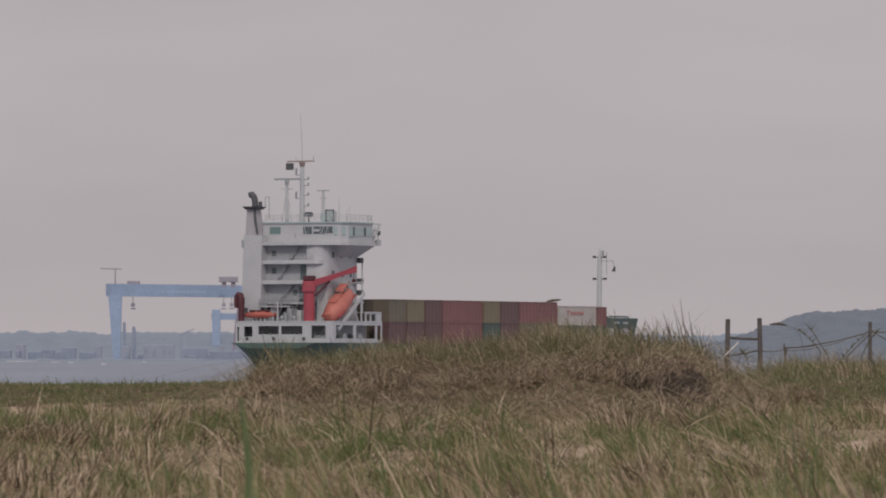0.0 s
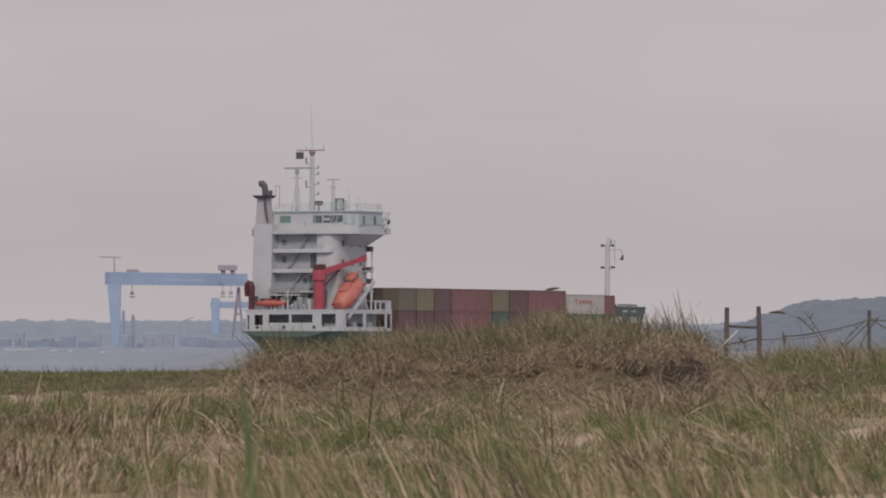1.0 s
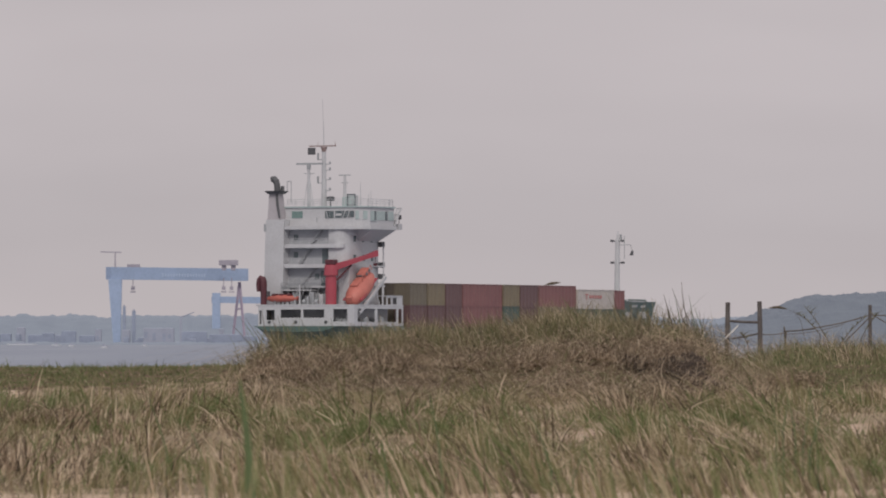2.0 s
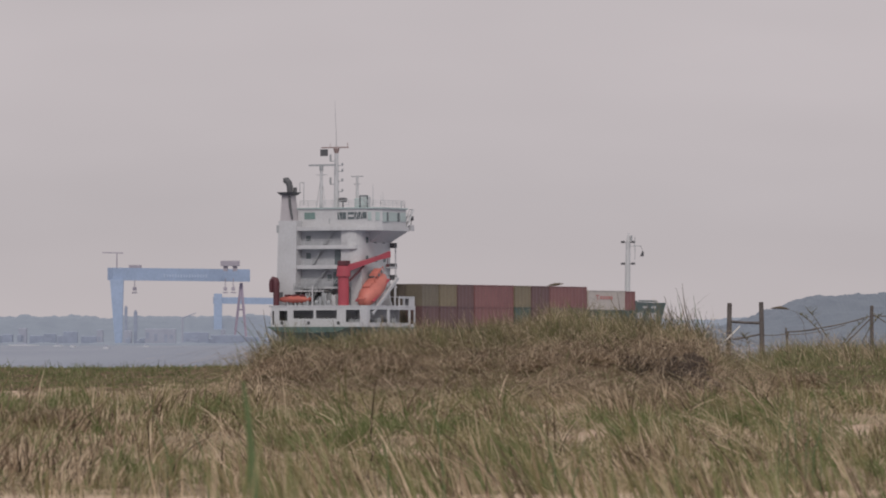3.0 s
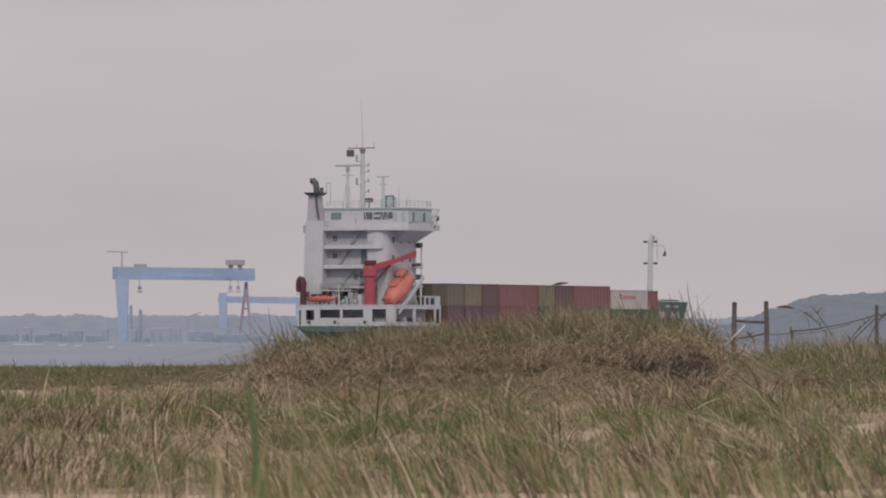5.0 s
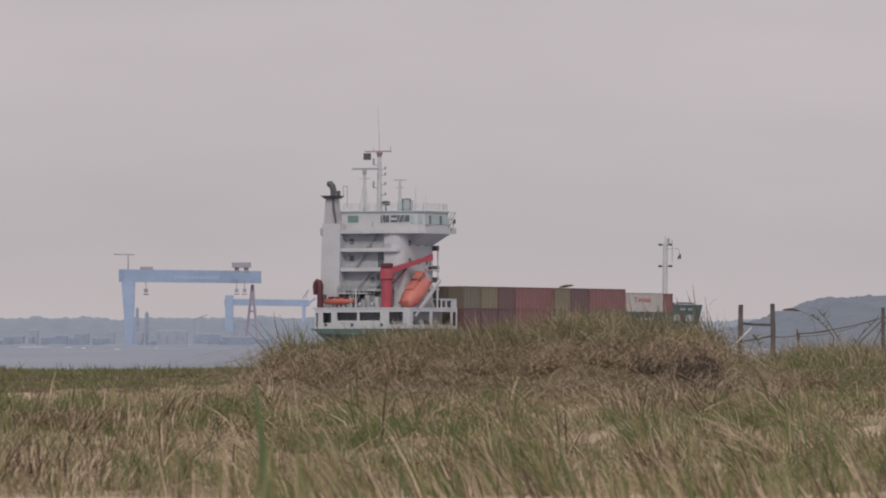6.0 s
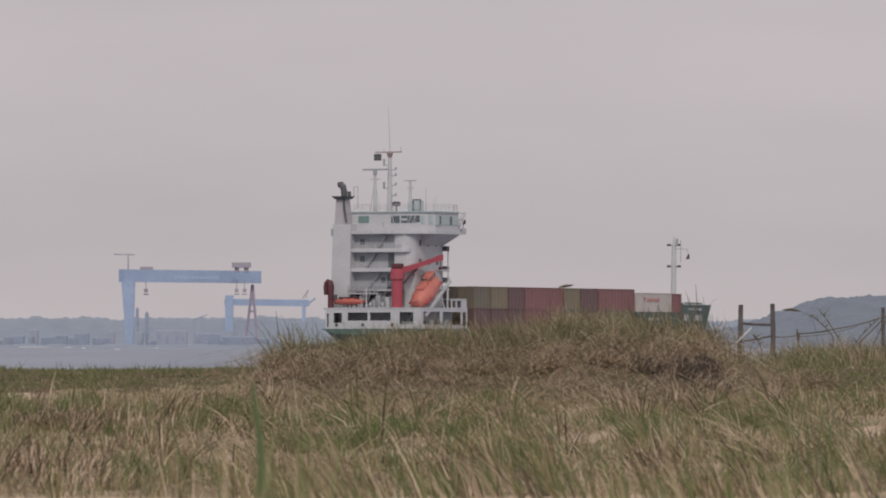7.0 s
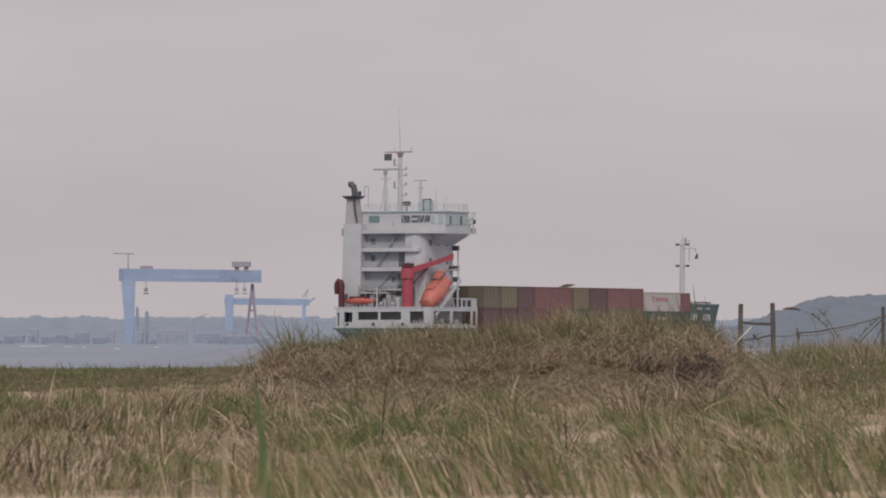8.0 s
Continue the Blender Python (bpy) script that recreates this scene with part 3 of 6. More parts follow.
    part("pole", bm, M_WHITE, mast, "pale grey mast pole")
    bm = bmesh.new()
    tube(bm, (6.2, 0, 28.2), (6.2, 0, 29.0), 0.22, 0.45, 10)
    sbox(bm, 6.0, 6.4, -2.2, 1.75, 29.05, 29.2)
    tube(bm, (6.2, -1.7, 29.2), (6.2, -1.7, 29.8), 0.04, n=5)
    tube(bm, (6.2, 0.9, 29.2), (6.2, 0.9, 29.7), 0.03, n=5)
    part("crosstree", bm, M_RUST, mast)
    bm = bmesh.new()
    prism(bm, [(6.0, 2.35), (6.0, 1.35), (6.5, 1.45), (6.5, 2.25)], 28.0, 28.9)
    part("lamp_box", bm, M_BLACK, mast, "black signal lamp box")
    bm = bmesh.new()
    pipe(bm, [(6.2, 0, 29.2), (6.2, 0.06, 31.5), (6.2, 0.25, 35.4)], [0.05, 0.035, 0.018], 5)
    part("whip_aerial", bm, M_GREY, mast)
    for z, s in ((27.3, -1), (24.2, -1), (25.9, 1), (24.6, 1), (23.2, 1), (26.7, 1)):
        bm = bmesh.new()
        sbox(bm, 6.1, 6.3, min(0, s * 0.9), max(0, s * 0.9), z - 0.05, z + 0.05)
        sbox(bm, 6.1, 6.3, s * 0.9 - 0.1, s * 0.9 + 0.1, z, z + (0.9 if s < 0 else 0.35))
        part("lamp_bracket", bm, M_GREY, mast)
    # radar mast
    radar = thing_part("radar_mast", ship)
    bm = bmesh.new()
    tube(bm, (5, 1.65, 21.0), (5, 1.65, 26.4), 0.26, 0.18, 8)
    tube(bm, (5, 2.4, 21.0), (5, 1.75, 25.0), 0.05, n=5)
    tube(bm, (5, 0.9, 21.0), (5, 1.55, 25.0), 0.05, n=5)
    part("pole", bm, M_WHITE, radar)
    bm = bmesh.new()
    sbox(bm, 4.85, 5.15, -3.5, 0.45, 26.62, 26.86)
    tube(bm, (5, 1.65, 26.0), (5, 1.65, 26.62), 0.28, n=8)
    part("scanner", bm, M_GREY, radar, "long grey radar scanner bar")
    part("yard", sbox(bmesh.new(), 4.9, 5.1, -2.4, -0.8, 25.4, 25.48), M_GREY, radar)
    small = thing_part("aerial_mast", ship)
    bm = bmesh.new()
    tube(bm, (8, -2.2, 21.0), (8, -2.2, 25.2), 0.27, 0.16, 7)
    part("pole", bm, M_WHITE, small)
    bm = bmesh.new()
    sbox(bm, 7.9, 8.1, 1.3, 3.1, 25.2, 25.32)
    part("scanner", bm, M_GREY, small)
    part("yard", sbox(bmesh.new(), 7.9, 8.1, 1.7, 2.7, 24.2, 24.28), M_GREY, small)
    sat = thing_part("satellite_cabinet", ship)
    bm = bmesh.new()
    sbox(bm, 6.6, 7.6, 3.4, 4.5, 21.03, 22.6)
    part("case", bm, M_WHITE, sat, bevel=0.1)
    bm = bmesh.new()
    sbox(bm, 6.52, 6.6, 3.55, 4.35, 21.3, 22.4)
    part("door", bm, M_TEAL, sat)
    for w in (3.36, 4.5):
        part("post", sbox(bmesh.new(), 6.5, 6.6, w - 0.07, w + 0.07, 21.03, 22.7), M_GLASS, sat)
    part("top_bar", sbox(bmesh.new(), 6.5, 6.6, 3.43, 4.43, 22.58, 22.7), M_GLASS, sat)
    part("vent_box", sbox(bmesh.new(), 6.6, 7.4, 2.5, 3.25, 21.03, 22.3), M_TEAL, ship, "pale teal vent box", bevel=0.06)
    for z in (21.9, 22.2):
        part("grille", sbox(bmesh.new(), 6.47, 6.52, 3.8, 4.1, z, z + 0.14), M_WHITE, sat)
    bm = bmesh.new()
    tube(bm, (6, -1.1, 21.03), (6, -1.1, 21.8), 0.1, n=8)
    tube(bm, (6, -1.1, 21.8), (6, -1.1, 22.25), 0.5, 0.62, 10)
    tube(bm, (6, -1.1, 22.25), (6, -1.1, 22.4), 0.62, 0.3, 10)
    part("searchlight", bm, M_BLACK, ship, "black searchlight")
    for u, w, h in ((7, 5.1, 24.3), (9, 5.6, 23.2), (11, 4.2, 22.8)):
        bm = bmesh.new()
        tube(bm, (u, -w, 21), (u, -w, h), 0.10 if h > 24 else 0.04, 0.03, 6)
        part("aerial", bm, M_WHITE, ship)


def thing_part(name, parent):
    """A part that has parts of its own."""
    ob = new(name)
    ob.parent = parent
    return ob


def make_funnel(ship):
    fun = thing_part("funnel", ship)
    bm = bmesh.new()
    prism(bm, [(2.2, 7.0), (2.2, 4.1), (6.8, 4.1), (6.8, 7.0)], 7.95, 19.3, [(2.2, 6.65), (2.2, 3.9), (6.4, 3.9), (6.4, 6.65)])
    part("casing", bm, M_WHITE, fun, "white engine casing")
    bm = bmesh.new()
    prism(bm, [(2.3, 6.45), (2.3, 4.6), (4.2, 4.6), (4.2, 6.45)], 19.3, 22.75, [(2.3, 6.2), (2.3, 4.8), (3.6, 4.8), (3.6, 6.2)])
    part("uptake", bm, M_FUNNEL, fun, "greyish funnel uptake")
    bm = bmesh.new()
    prism(bm, [(1.9, 6.2), (1.9, 4.5), (3.6, 4.5), (3.6, 6.2)], 22.7, 23.1, [(1.5, 6.55), (1.5, 4.1), (3.9, 4.1), (3.9, 6.55)])
    part("cap", bm, M_BLACK, fun, "black flared funnel cap")
    bm = bmesh.new()
    pipe(bm, [(2.4, 5.0, 23.0), (2.4, 5.05, 23.9), (2.4, 5.2, 24.4), (2.4, 5.5, 24.7), (2.4, 5.85, 24.65)], [0.42, 0.42, 0.44, 0.44, 0.40], 10)
    part("exhaust_pipe", bm, M_BLACK, fun, "sooty bent exhaust pipe")
    bm = bmesh.new()
    tube(bm, (2.8, 4.45, 23.0), (2.8, 4.45, 23.75), 0.26, n=8)
    part("exhaust_pipe", bm, M_BLACK, fun)
    bm = bmesh.new()
    for w in (-4.2, -3.6):
        tube(bm, (3.7, -w, 23.1 if w < -4 else 21.5), (3.7, -w, 24.4), 0.05, n=5)
    tube(bm, (3.7, 3.6, 24.4), (3.7, 4.2, 24.4), 0.05, n=5)
    part("hoop", bm, M_GREY, fun)
    bm = bmesh.new()
    pipe(bm, [(2.2, 5.0, 22.6), (2.15, 4.85, 21.2), (2.1, 4.5, 19.5)], [0.18, 0.18, 0.14], 6)
    part("vent_pipe", bm, M_BLACK, fun)
    bm = bmesh.new()
    sbox(bm, 2.1, 2.3, -6.9, -6.6, 17.7, 18.7)
    part("locker", bm, M_GREY, fun)


def make_deck_gear(ship):
    crane = thing_part("deck_crane", ship)
    bm = bmesh.new()
    tube(bm, (1.2, -3.72, 7.95), (1.2, -3.72, 11.8), 0.74, n=16)
    tube(bm, (1.2, -3.72, 11.8), (1.2, -3.72, 13.2), 0.95, 0.85, 16)
    part("pedestal", bm, M_RED, crane, "red crane pedestal", smooth=False)
    bm = bmesh.new()
    sbox(bm, 0.6, 1.9, 3.1, 4.4, 13.2, 13.9)
    part("slewing_head", bm, M_DARKRED, crane, bevel=0.1)
    bm = bmesh.new()
    a, b = Vector((1.4, -4.2, 12.9)), Vector((7.9, -7.1, 14.8))
    side = Vector((0.3, 0.55, 0)) * 0.5
    pts = [(a, 0.45), (a.lerp(b, 0.35), 0.32), (a.lerp(b, 0.75), 0.27), (b, 0.40)]
    rings = [[bm.verts.new(p + side + Vector((0, 0, h))), bm.verts.new(p - side + Vector((0, 0, h))), bm.verts.new(p - side - Vector((0, 0, h))), bm.verts.new(p + side - Vector((0, 0, h)))] for p, h in pts]
    for r0, r1 in zip(rings, rings[1:]):
        for i in range(4):
            bm.faces.new((r0[i], r0[(i + 1) % 4], r1[(i + 1) % 4], r1[i]))
    bm.faces.new(rings[0]), bm.faces.new(rings[-1][::-1])
    part("jib", bm, M_RED, crane, "red crane jib")
    bm = bmesh.new()
    tube(bm, (1.6, -4.4, 11.2), (4.0, -5.3, 13.2), 0.14, n=8)
    part("ram", bm, M_DARKRED, crane)
    bm = bmesh.new()
    tube(bm, (7.6, -7.0, 14.5), (7.6, -7.0, 13.4), 0.05, n=5)
    sbox(bm, 7.4, 7.8, 6.8, 7.2, 13.1, 13.5)
    part("hook", bm, M_DARKRED, crane)
    # free-fall lifeboat on its ramp
    boat = thing_part("lifeboat", ship)
    slope = Matrix.Translation((2.9, -6.1, 7.15)) @ Matrix.Rotation(radians(-33), 4, "Y")
    bm = bmesh.new()
    rings = []
    for k in range(13):
        x = 6.6 * k / 12
        f = math.sin(math.pi * min(1, max(0, (k + 0.5) / 13))) ** 0.36
        hw, hh = 1.5 * f, 1.4 * f
        ring = []
        for i in range(14):
            a = 2 * math.pi * i / 14
            ring.append(bm.verts.new(slope @ Vector((x, hw * math.cos(a), 1.25 + hh * math.sin(a) * (1.0 if math.sin(a) > 0 else 0.85)))))
        rings.append(ring)
    for a, b in zip(rings, rings[1:]):
        for i in range(14):
            bm.faces.new((a[i], a[(i + 1) % 14], b[(i + 1) % 14], b[i]))
    bm.faces.new(rings[0]), bm.faces.new(rings[-1][::-1])
    part("boat_hull", bm, M_ORANGE, boat, "orange enclosed boat hull", smooth=True)
    bm = bmesh.new()
    box(bm, 4.3, 6.2, -0.7, 0.7, 2.1, 3.0, slope)
    part("wheel_tower", bm, M_ORANGE, boat, bevel=0.25)
    for x in (4.6, 5.4):
        bm = bmesh.new()
        box(bm, x, x + 0.45, -0.74, 0.74, 2.5, 2.8, slope)
        part("window", bm, M_GLASS, boat)
    bm = bmesh.new()
    box(bm, 4.24, 4.34, -0.5, 0.5, 2.5, 2.8, slope)
    part("window", bm, M_GLASS, boat)
    bm = bmesh.new()
    box(bm, 0.6, 6.0, -1.44, 1.44, 1.18, 1.28, slope)
    part("fender_strip", bm, M_RED, boat)
    part("hatch", box(bmesh.new(), 1.9, 3.0, -0.55, 0.55, 2.52, 2.75, slope), M_ORANGE, boat, bevel=0.08)
    part("hatch", box(bmesh.new(), -0.12, 0.35, -0.45, 0.45, 1.2, 2.1, slope), M_ORANGE, boat, bevel=0.05)
    bm = bmesh.new()
    for x in (3.3, 4.2, 6.3):
        tube(bm, slope @ Vector((x, -0.75, 2.4)), slope @ Vector((x, -0.75, 3.1)), 0.05, n=5)
    tube(bm, slope @ Vector((3.3, -0.75, 3.1)), slope @ Vector((6.3, -0.75, 3.1)), 0.05, n=5)
    part("hand_rail", bm, M_ORANGE, boat)
    ramp_ = thing_part("launching_ramp", ship)
    for w in (-1.15, 1.15):
        bm = bmesh.new()
        box(bm, -0.4, 8.4, w - 0.17, w + 0.17, -0.3, 0.08, slope)
        part("rail_beam", bm, M_WHITE, ramp_, "white ramp beam")
    for x, w in ((5.0, 1.15), (7.5, 1.15), (5.0, -1.15), (7.5, -1.15)):
        p = slope @ Vector((x, w, 0))
        bm = bmesh.new()
        tube(bm, (p.x + (1.2 if x < 6 else 0), p.y, 7.95), p, 0.11, n=6)
        part("strut", bm, M_WHITE, ramp_)
    # boat store, rescue boat and hose reel on the poop
    rescue = thing_part("rescue_boat", ship)
    bm = bmesh.new()
    rings = []
    for k in range(9):
        w = -5.6 + 4.5 * k / 8
        f = math.sin(math.pi * (k + 0.6) / 9.2) ** 0.4
        rings.append([bm.verts.new((1.0 + 0.85 * f * math.cos(a), -w, 8.75 + 0.52 * f * math.sin(a))) for a in [2 * math.pi * i / 10 for i in range(10)]])
    for a, b in zip(rings, rings[1:]):
        for i in range(10):
            bm.faces.new((a[i], a[(i + 1) % 10], b[(i + 1) % 10], b[i]))
    bm.faces.new(rings[0]), bm.faces.new(rings[-1][::-1])
    part("boat_hull", bm, M_RESCUE, rescue, "orange-red rescue boat hull", smooth=True)
    for w in (-4.6, -3.5, -2.3):
        part("seat_cover", sbox(bmesh.new(), 0.55, 1.45, w - 0.3, w + 0.35, 9.15, 9.42), M_DARKRED, rescue, "dark red cover", bevel=0.06)
    part("outboard_motor", sbox(bmesh.new(), 0.8, 1.2, -5.75, -5.4, 8.9, 9.75), M_BLACK, rescue, "dark outboard motor", bevel=0.06)
    part("windshield", sbox(bmesh.new(), 0.7, 1.3, -1.75, -1.65, 9.15, 9.6), M_GREY, rescue)
    # lockers, drums and pipes on the poop before the house
    for i, (u, w, sw, h) in enumerate(((3.6, -4.3, 0.5, 1.3), (3.9, -3.1, 0.35, 1.7), (3.4, -0.9, 0.6, 1.1), (3.9, 0.4, 0.35, 1.6), (3.7, 1.6, 0.5, 1.2), (4.0, -1.9, 0.25, 2.1))):
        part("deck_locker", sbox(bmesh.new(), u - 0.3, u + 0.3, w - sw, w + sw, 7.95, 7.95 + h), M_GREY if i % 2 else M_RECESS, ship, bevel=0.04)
    for w, z in ((-4.0, 9.9), (-1.2, 10.1), (1.0, 9.8)):
        bm = bmesh.new()
        tube(bm, (4.3, -w + 0.9, z), (4.3, -w - 0.9, z), 0.08, n=6)
        tube(bm, (4.3, -w + 0.9, z), (4.3, -w + 0.9, 7.95), 0.08, n=6)
        part("deck_pipe", bm, M_GREY, ship)
    for w in (-4.4, -2.4):
        part("cradle", sbox(bmesh.new(), 0.7, 1.7, w - 0.1, w + 0.1, 7.95, 8.5), M_GREY, rescue)
    davit = thing_part("boat_davit", ship)
    bm = bmesh.new()
    tube(bm, (0.6, 6.1, 7.95), (0.6, 6.1, 10.6), 0.42, n=10)
    part("post", bm, M_DARKRED, davit, "red davit post")
    bm = bmesh.new()
    pipe(bm, [(0.6, 6.1, 10.3), (0.6, 6.1, 11.0), (0.6, 6.25, 11.4), (0.6, 6.5, 11.5), (0.6, 6.75, 11.25), (0.6, 6.85, 10.7), (0.6, 6.85, 9.7)], [0.46, 0.45, 0.42, 0.40, 0.38, 0.36, 0.28], 9)
    part("arm", bm, M_DARKRED, davit, "dark red folded davit arm")
    bm = bmesh.new()
    tube(bm, (0.4, -(-0.55), 7.95), (0.4, 0.55, 10.6), 0.10, n=6)
    part("flag_staff", bm, M_WHITE, ship)
    for u, w, z0, h, s in ((2.6, -3.8, 9.9, 0.5, 0.9), (2.8, -2.1, 7.95, 1.3, 0.8), (2.2, 0.2, 7.95, 1.0, 0.7), (2.2, 1.8, 7.95, 1.4, 0.6), (2.4, -4.6, 7.95, 1.1, 0.6)):
        bm = bmesh.new()
        sbox(bm, u - s / 2, u + s / 2, w - s / 2, w + s / 2, z0, z0 + h)
        part("deck_locker", bm, M_GREY if w < 1 else M_WHITE, ship, bevel=0.05)
    rng = random.Random(17)
    for i in range(16):
        u, w = rng.uniform(1.6, 4.2), rng.uniform(-4.6, 2.4)
        s, h = rng.uniform(0.25, 0.55), rng.uniform(0.5, 1.7)
        bm = bmesh.new()
        if i % 2:
            tube(bm, (u, -w, 7.95), (u, -w, 7.95 + h), s * 0.5, n=8)
            tube(bm, (u, -w, 7.95 + h), (u, -w, 8.05 + h), s * 0.75, s * 0.4, 8)
            part("vent", bm, M_RECESS if i % 3 else M_WHITE, ship)
        else:
            sbox(bm, u - s, u + s, w - s, w + s, 7.95, 7.95 + h)
            part("deck_box", bm, M_GREY if i % 4 else M_TEAL, ship, bevel=0.04)
    # small gear along the poop's after edge
    for k in range(11):
        w = -4.4 + 0.62 * k + rng.uniform(-0.12, 0.12)
        bm = bmesh.new()
        h = rng.uniform(0.5, 1.3)
        if k % 3 == 0:
            tube(bm, (0.7, -w, 7.95), (0.7, -w, 7.95 + h), 0.16, n=8)
            tube(bm, (0.7, -w, 7.95 + h * 0.55), (0.7, -w, 7.95 + h * 0.7), 0.26, n=8)
            part("bollard", bm, M_GREY, ship)
        elif k % 3 == 1:
            tube(bm, (0.9, -w - 0.22, 8.35), (0.9, -w + 0.22, 8.35), 0.32, n=10)
            sbox(bm, 0.75, 1.05, w - 0.3, w + 0.3, 7.95, 8.1)
            part("rope_drum", bm, M_GREY, ship)
        else:
            sbox(bm, 0.55, 0.95, w - 0.15, w + 0.15, 7.95, 7.95 + h)
            part("switch_box", bm, M_GREY, ship, bevel=0.03)
    for w in (-3.4, -1.2, 1.0):
        bm = bmesh.new()
        tube(bm, (1.2, -w, 7.95), (2.6, -w - 0.8, 11.5), 0.035, n=5)
        part("stay_rope", bm, M_GREY, ship)
    bm = bmesh.new()
    sbox(bm, 1.9, 4.6, -4.2, 0.4, 9.8, 9.95)
    for w in (-4.1, -1.8, 0.3):
        tube(bm, (2.0, -w, 7.95), (2.0, -w, 9.8), 0.06, n=6)
    part("boat_platform", bm, M_WHITE, ship)
    bm = bmesh.new()
    for i in range(6):
        w = -4.0 + i * 0.75
        tube(bm, (2.0, -w, 9.95), (2.4, -w - 0.5, 10.9), 0.06, n=5)
    rail(bm, [(1.95, -4.2), (1.95, 0.4)], 9.95, 0.9)
    part("platform_railing", bm, M_GREY, ship)


def make_bow(ship):
    # foremast
    fm = thing_part("foremast", ship)
    bm = bmesh.new()
    tube(bm, (97.6, 0, 8.6), (97.9, 0, 17.9), 0.42, 0.34, 12)
    tube(bm, (97.9, 0, 17.9), (98.0, 0, 19.2), 0.30, 0.10, 10)
    part("pole", bm, M_WHITE, fm, "white tubular foremast")
    for z in (17.8, 14.6):
        bm = bmesh.new()
        sbox(bm, 97.75, 98.0, -0.9, 0.9, z - 0.05, z + 0.05)
        for w in (-0.85, 0.85):
            sbox(bm, 97.65, 98.05, w - 0.22, w + 0.22, z - 0.12, z + 0.2)
        part("lamp_bracket", bm, M_BLACK, fm)
    bm = bmesh.new()
    sbox(bm, 97.8, 98.0, 0.3, 2.1, 17.2, 17.28)
    tube(bm, (97.9, -1.1, 18.6), (97.9, -1.1, 15.2), 0.05, n=5)
    tube(bm, (97.9, -0.5, 18.8), (97.9, -0.5, 18.0), 0.16, n=6)
    part("ladder", bm, M_GREY, fm)
    bm = bmesh.new()
    prism(bm, [(97.8, -1.95), (97.8, -2.45), (98.1, -2.45), (98.1, -1.95)], 15.7, 16.4, [(97.8, -2.3), (97.8, -2.45), (98.1, -2.45), (98.1, -2.3)])
    tube(bm, (97.9, -2.4, 16.3), (97.9, -2.1, 17.2), 0.03, n=5)
    part("bell", bm, M_BLACK, fm)
    # breakwater with white-framed openings
    bm = bmesh.new()
    wall(bm, (87.2, 6.2), (87.2, -6.4), 8.9, 9.1, 0.2)
    part("breakwater", bm, M_GREEN, ship)
    for u, w, z in ((90.3, 5.35, 6.9), (99.6, 3.3, 6.9), (93.8, 4.85, 8.2), (99.6, 3.45, 8.2)):
        s = 0.75 if z < 8 else 0.25
        bm = bmesh.new()
        sbox(bm, u - s, u + s, w - 0.8, w + 0.15, z - s * 0.62, z + s * 0.62)
        part("fairlead_frame", bm, M_WHITE, ship)
    bm = bmesh.new()
    rail(bm, [(88, 6.3), (95, 5.2), (100, 3.6), (104, 1.8)], 8.9, 0.25, r=0.04, gap=2.5)
    part("bulwark_cap", bm, M_GREEN, ship)


def make_ship():
    ship = thing("container_ship", "green-hulled container ship with white deckhouse aft, under way", "ship", at=ship_pose(0))
    make_hull(ship)
    make_stern(ship)
    make_house(ship)
    make_bridge(ship)
    make_funnel(ship)
    make_deck_gear(ship)
    make_bow(ship)
    return ship


SHIP = make_ship()

# ---- the deck cargo ----
CARGO = []
_cont = {}


def container_meshes(length, height, colour):
    key = (round(length, 2), round(height, 2), colour)
    if key in _cont:
        return _cont[key]
    wdt = 2.42
    length -= 0.22
    # corrugated body
    bm = bmesh.new()
    n = int(length / 0.28)
    for s in (-1, 1):
        prof = []
        for i in range(n + 1):
            x = 0.1 + (length - 0.2) * i / n
            prof.append((x, s * (wdt / 2 - (0.03 if i % 4 in (0, 1) else 0.075))))
        low = [bm.verts.new((x, y, 0.12)) for x, y in prof]
        high = [bm.verts.new((x, y, height - 0.1)) for x, y in prof]
        for i in range(n):
            bm.faces.new((low[i], low[i + 1], high[i + 1], high[i]))
    box(bm, 0.05, length - 0.05, -wdt / 2 + 0.08, wdt / 2 - 0.08, 0.06, height - 0.03)
    body = mesh_of("body", bm, CONT[colour])
    bm = bmesh.new()
    for x in (0, length - 0.14):
        for y in (-wdt / 2, wdt / 2 - 0.14):
            box(bm, x, x + 0.14, y, y + 0.14, 0.0, height)
    for y in (-wdt / 2, wdt / 2 - 0.1):
        box(bm, 0.14, length - 0.14, y, y + 0.1, 0.0, 0.14)
        box(bm, 0.14, length - 0.14, y, y + 0.1, height - 0.12, height)
    for x in (0, length - 0.1):
        box(bm, x, x + 0.1, -wdt / 2 + 0.14, wdt / 2 - 0.14, height - 0.12, height)
        box(bm, x, x + 0.1, -wdt / 2 + 0.14, wdt / 2 - 0.14, 0, 0.14)
    frm = mesh_of("frame", bm, CONT[colour])
    bm = bmesh.new()
    for y in (-0.58, 0.58):
        box(bm, -0.02, 0.03, y - 0.55, y + 0.55, 0.16, height - 0.14)
        for k in (-0.3, 0.3):
            tube(bm, (-0.05, y + k, 0.2), (-0.05, y + k, height - 0.2), 0.025, n=5)
    door = mesh_of("door", bm, CONT[colour])
    _cont[key] = (body, frm, door)
    return _cont[key]


WORDS = {"olive": "olive-drab", "khaki": "khaki yellow", "maroon": "dark maroon", "red": "faded red", "white": "off-white", "green": "dark green", "brown": "red-brown", "umber": "dark umber"}


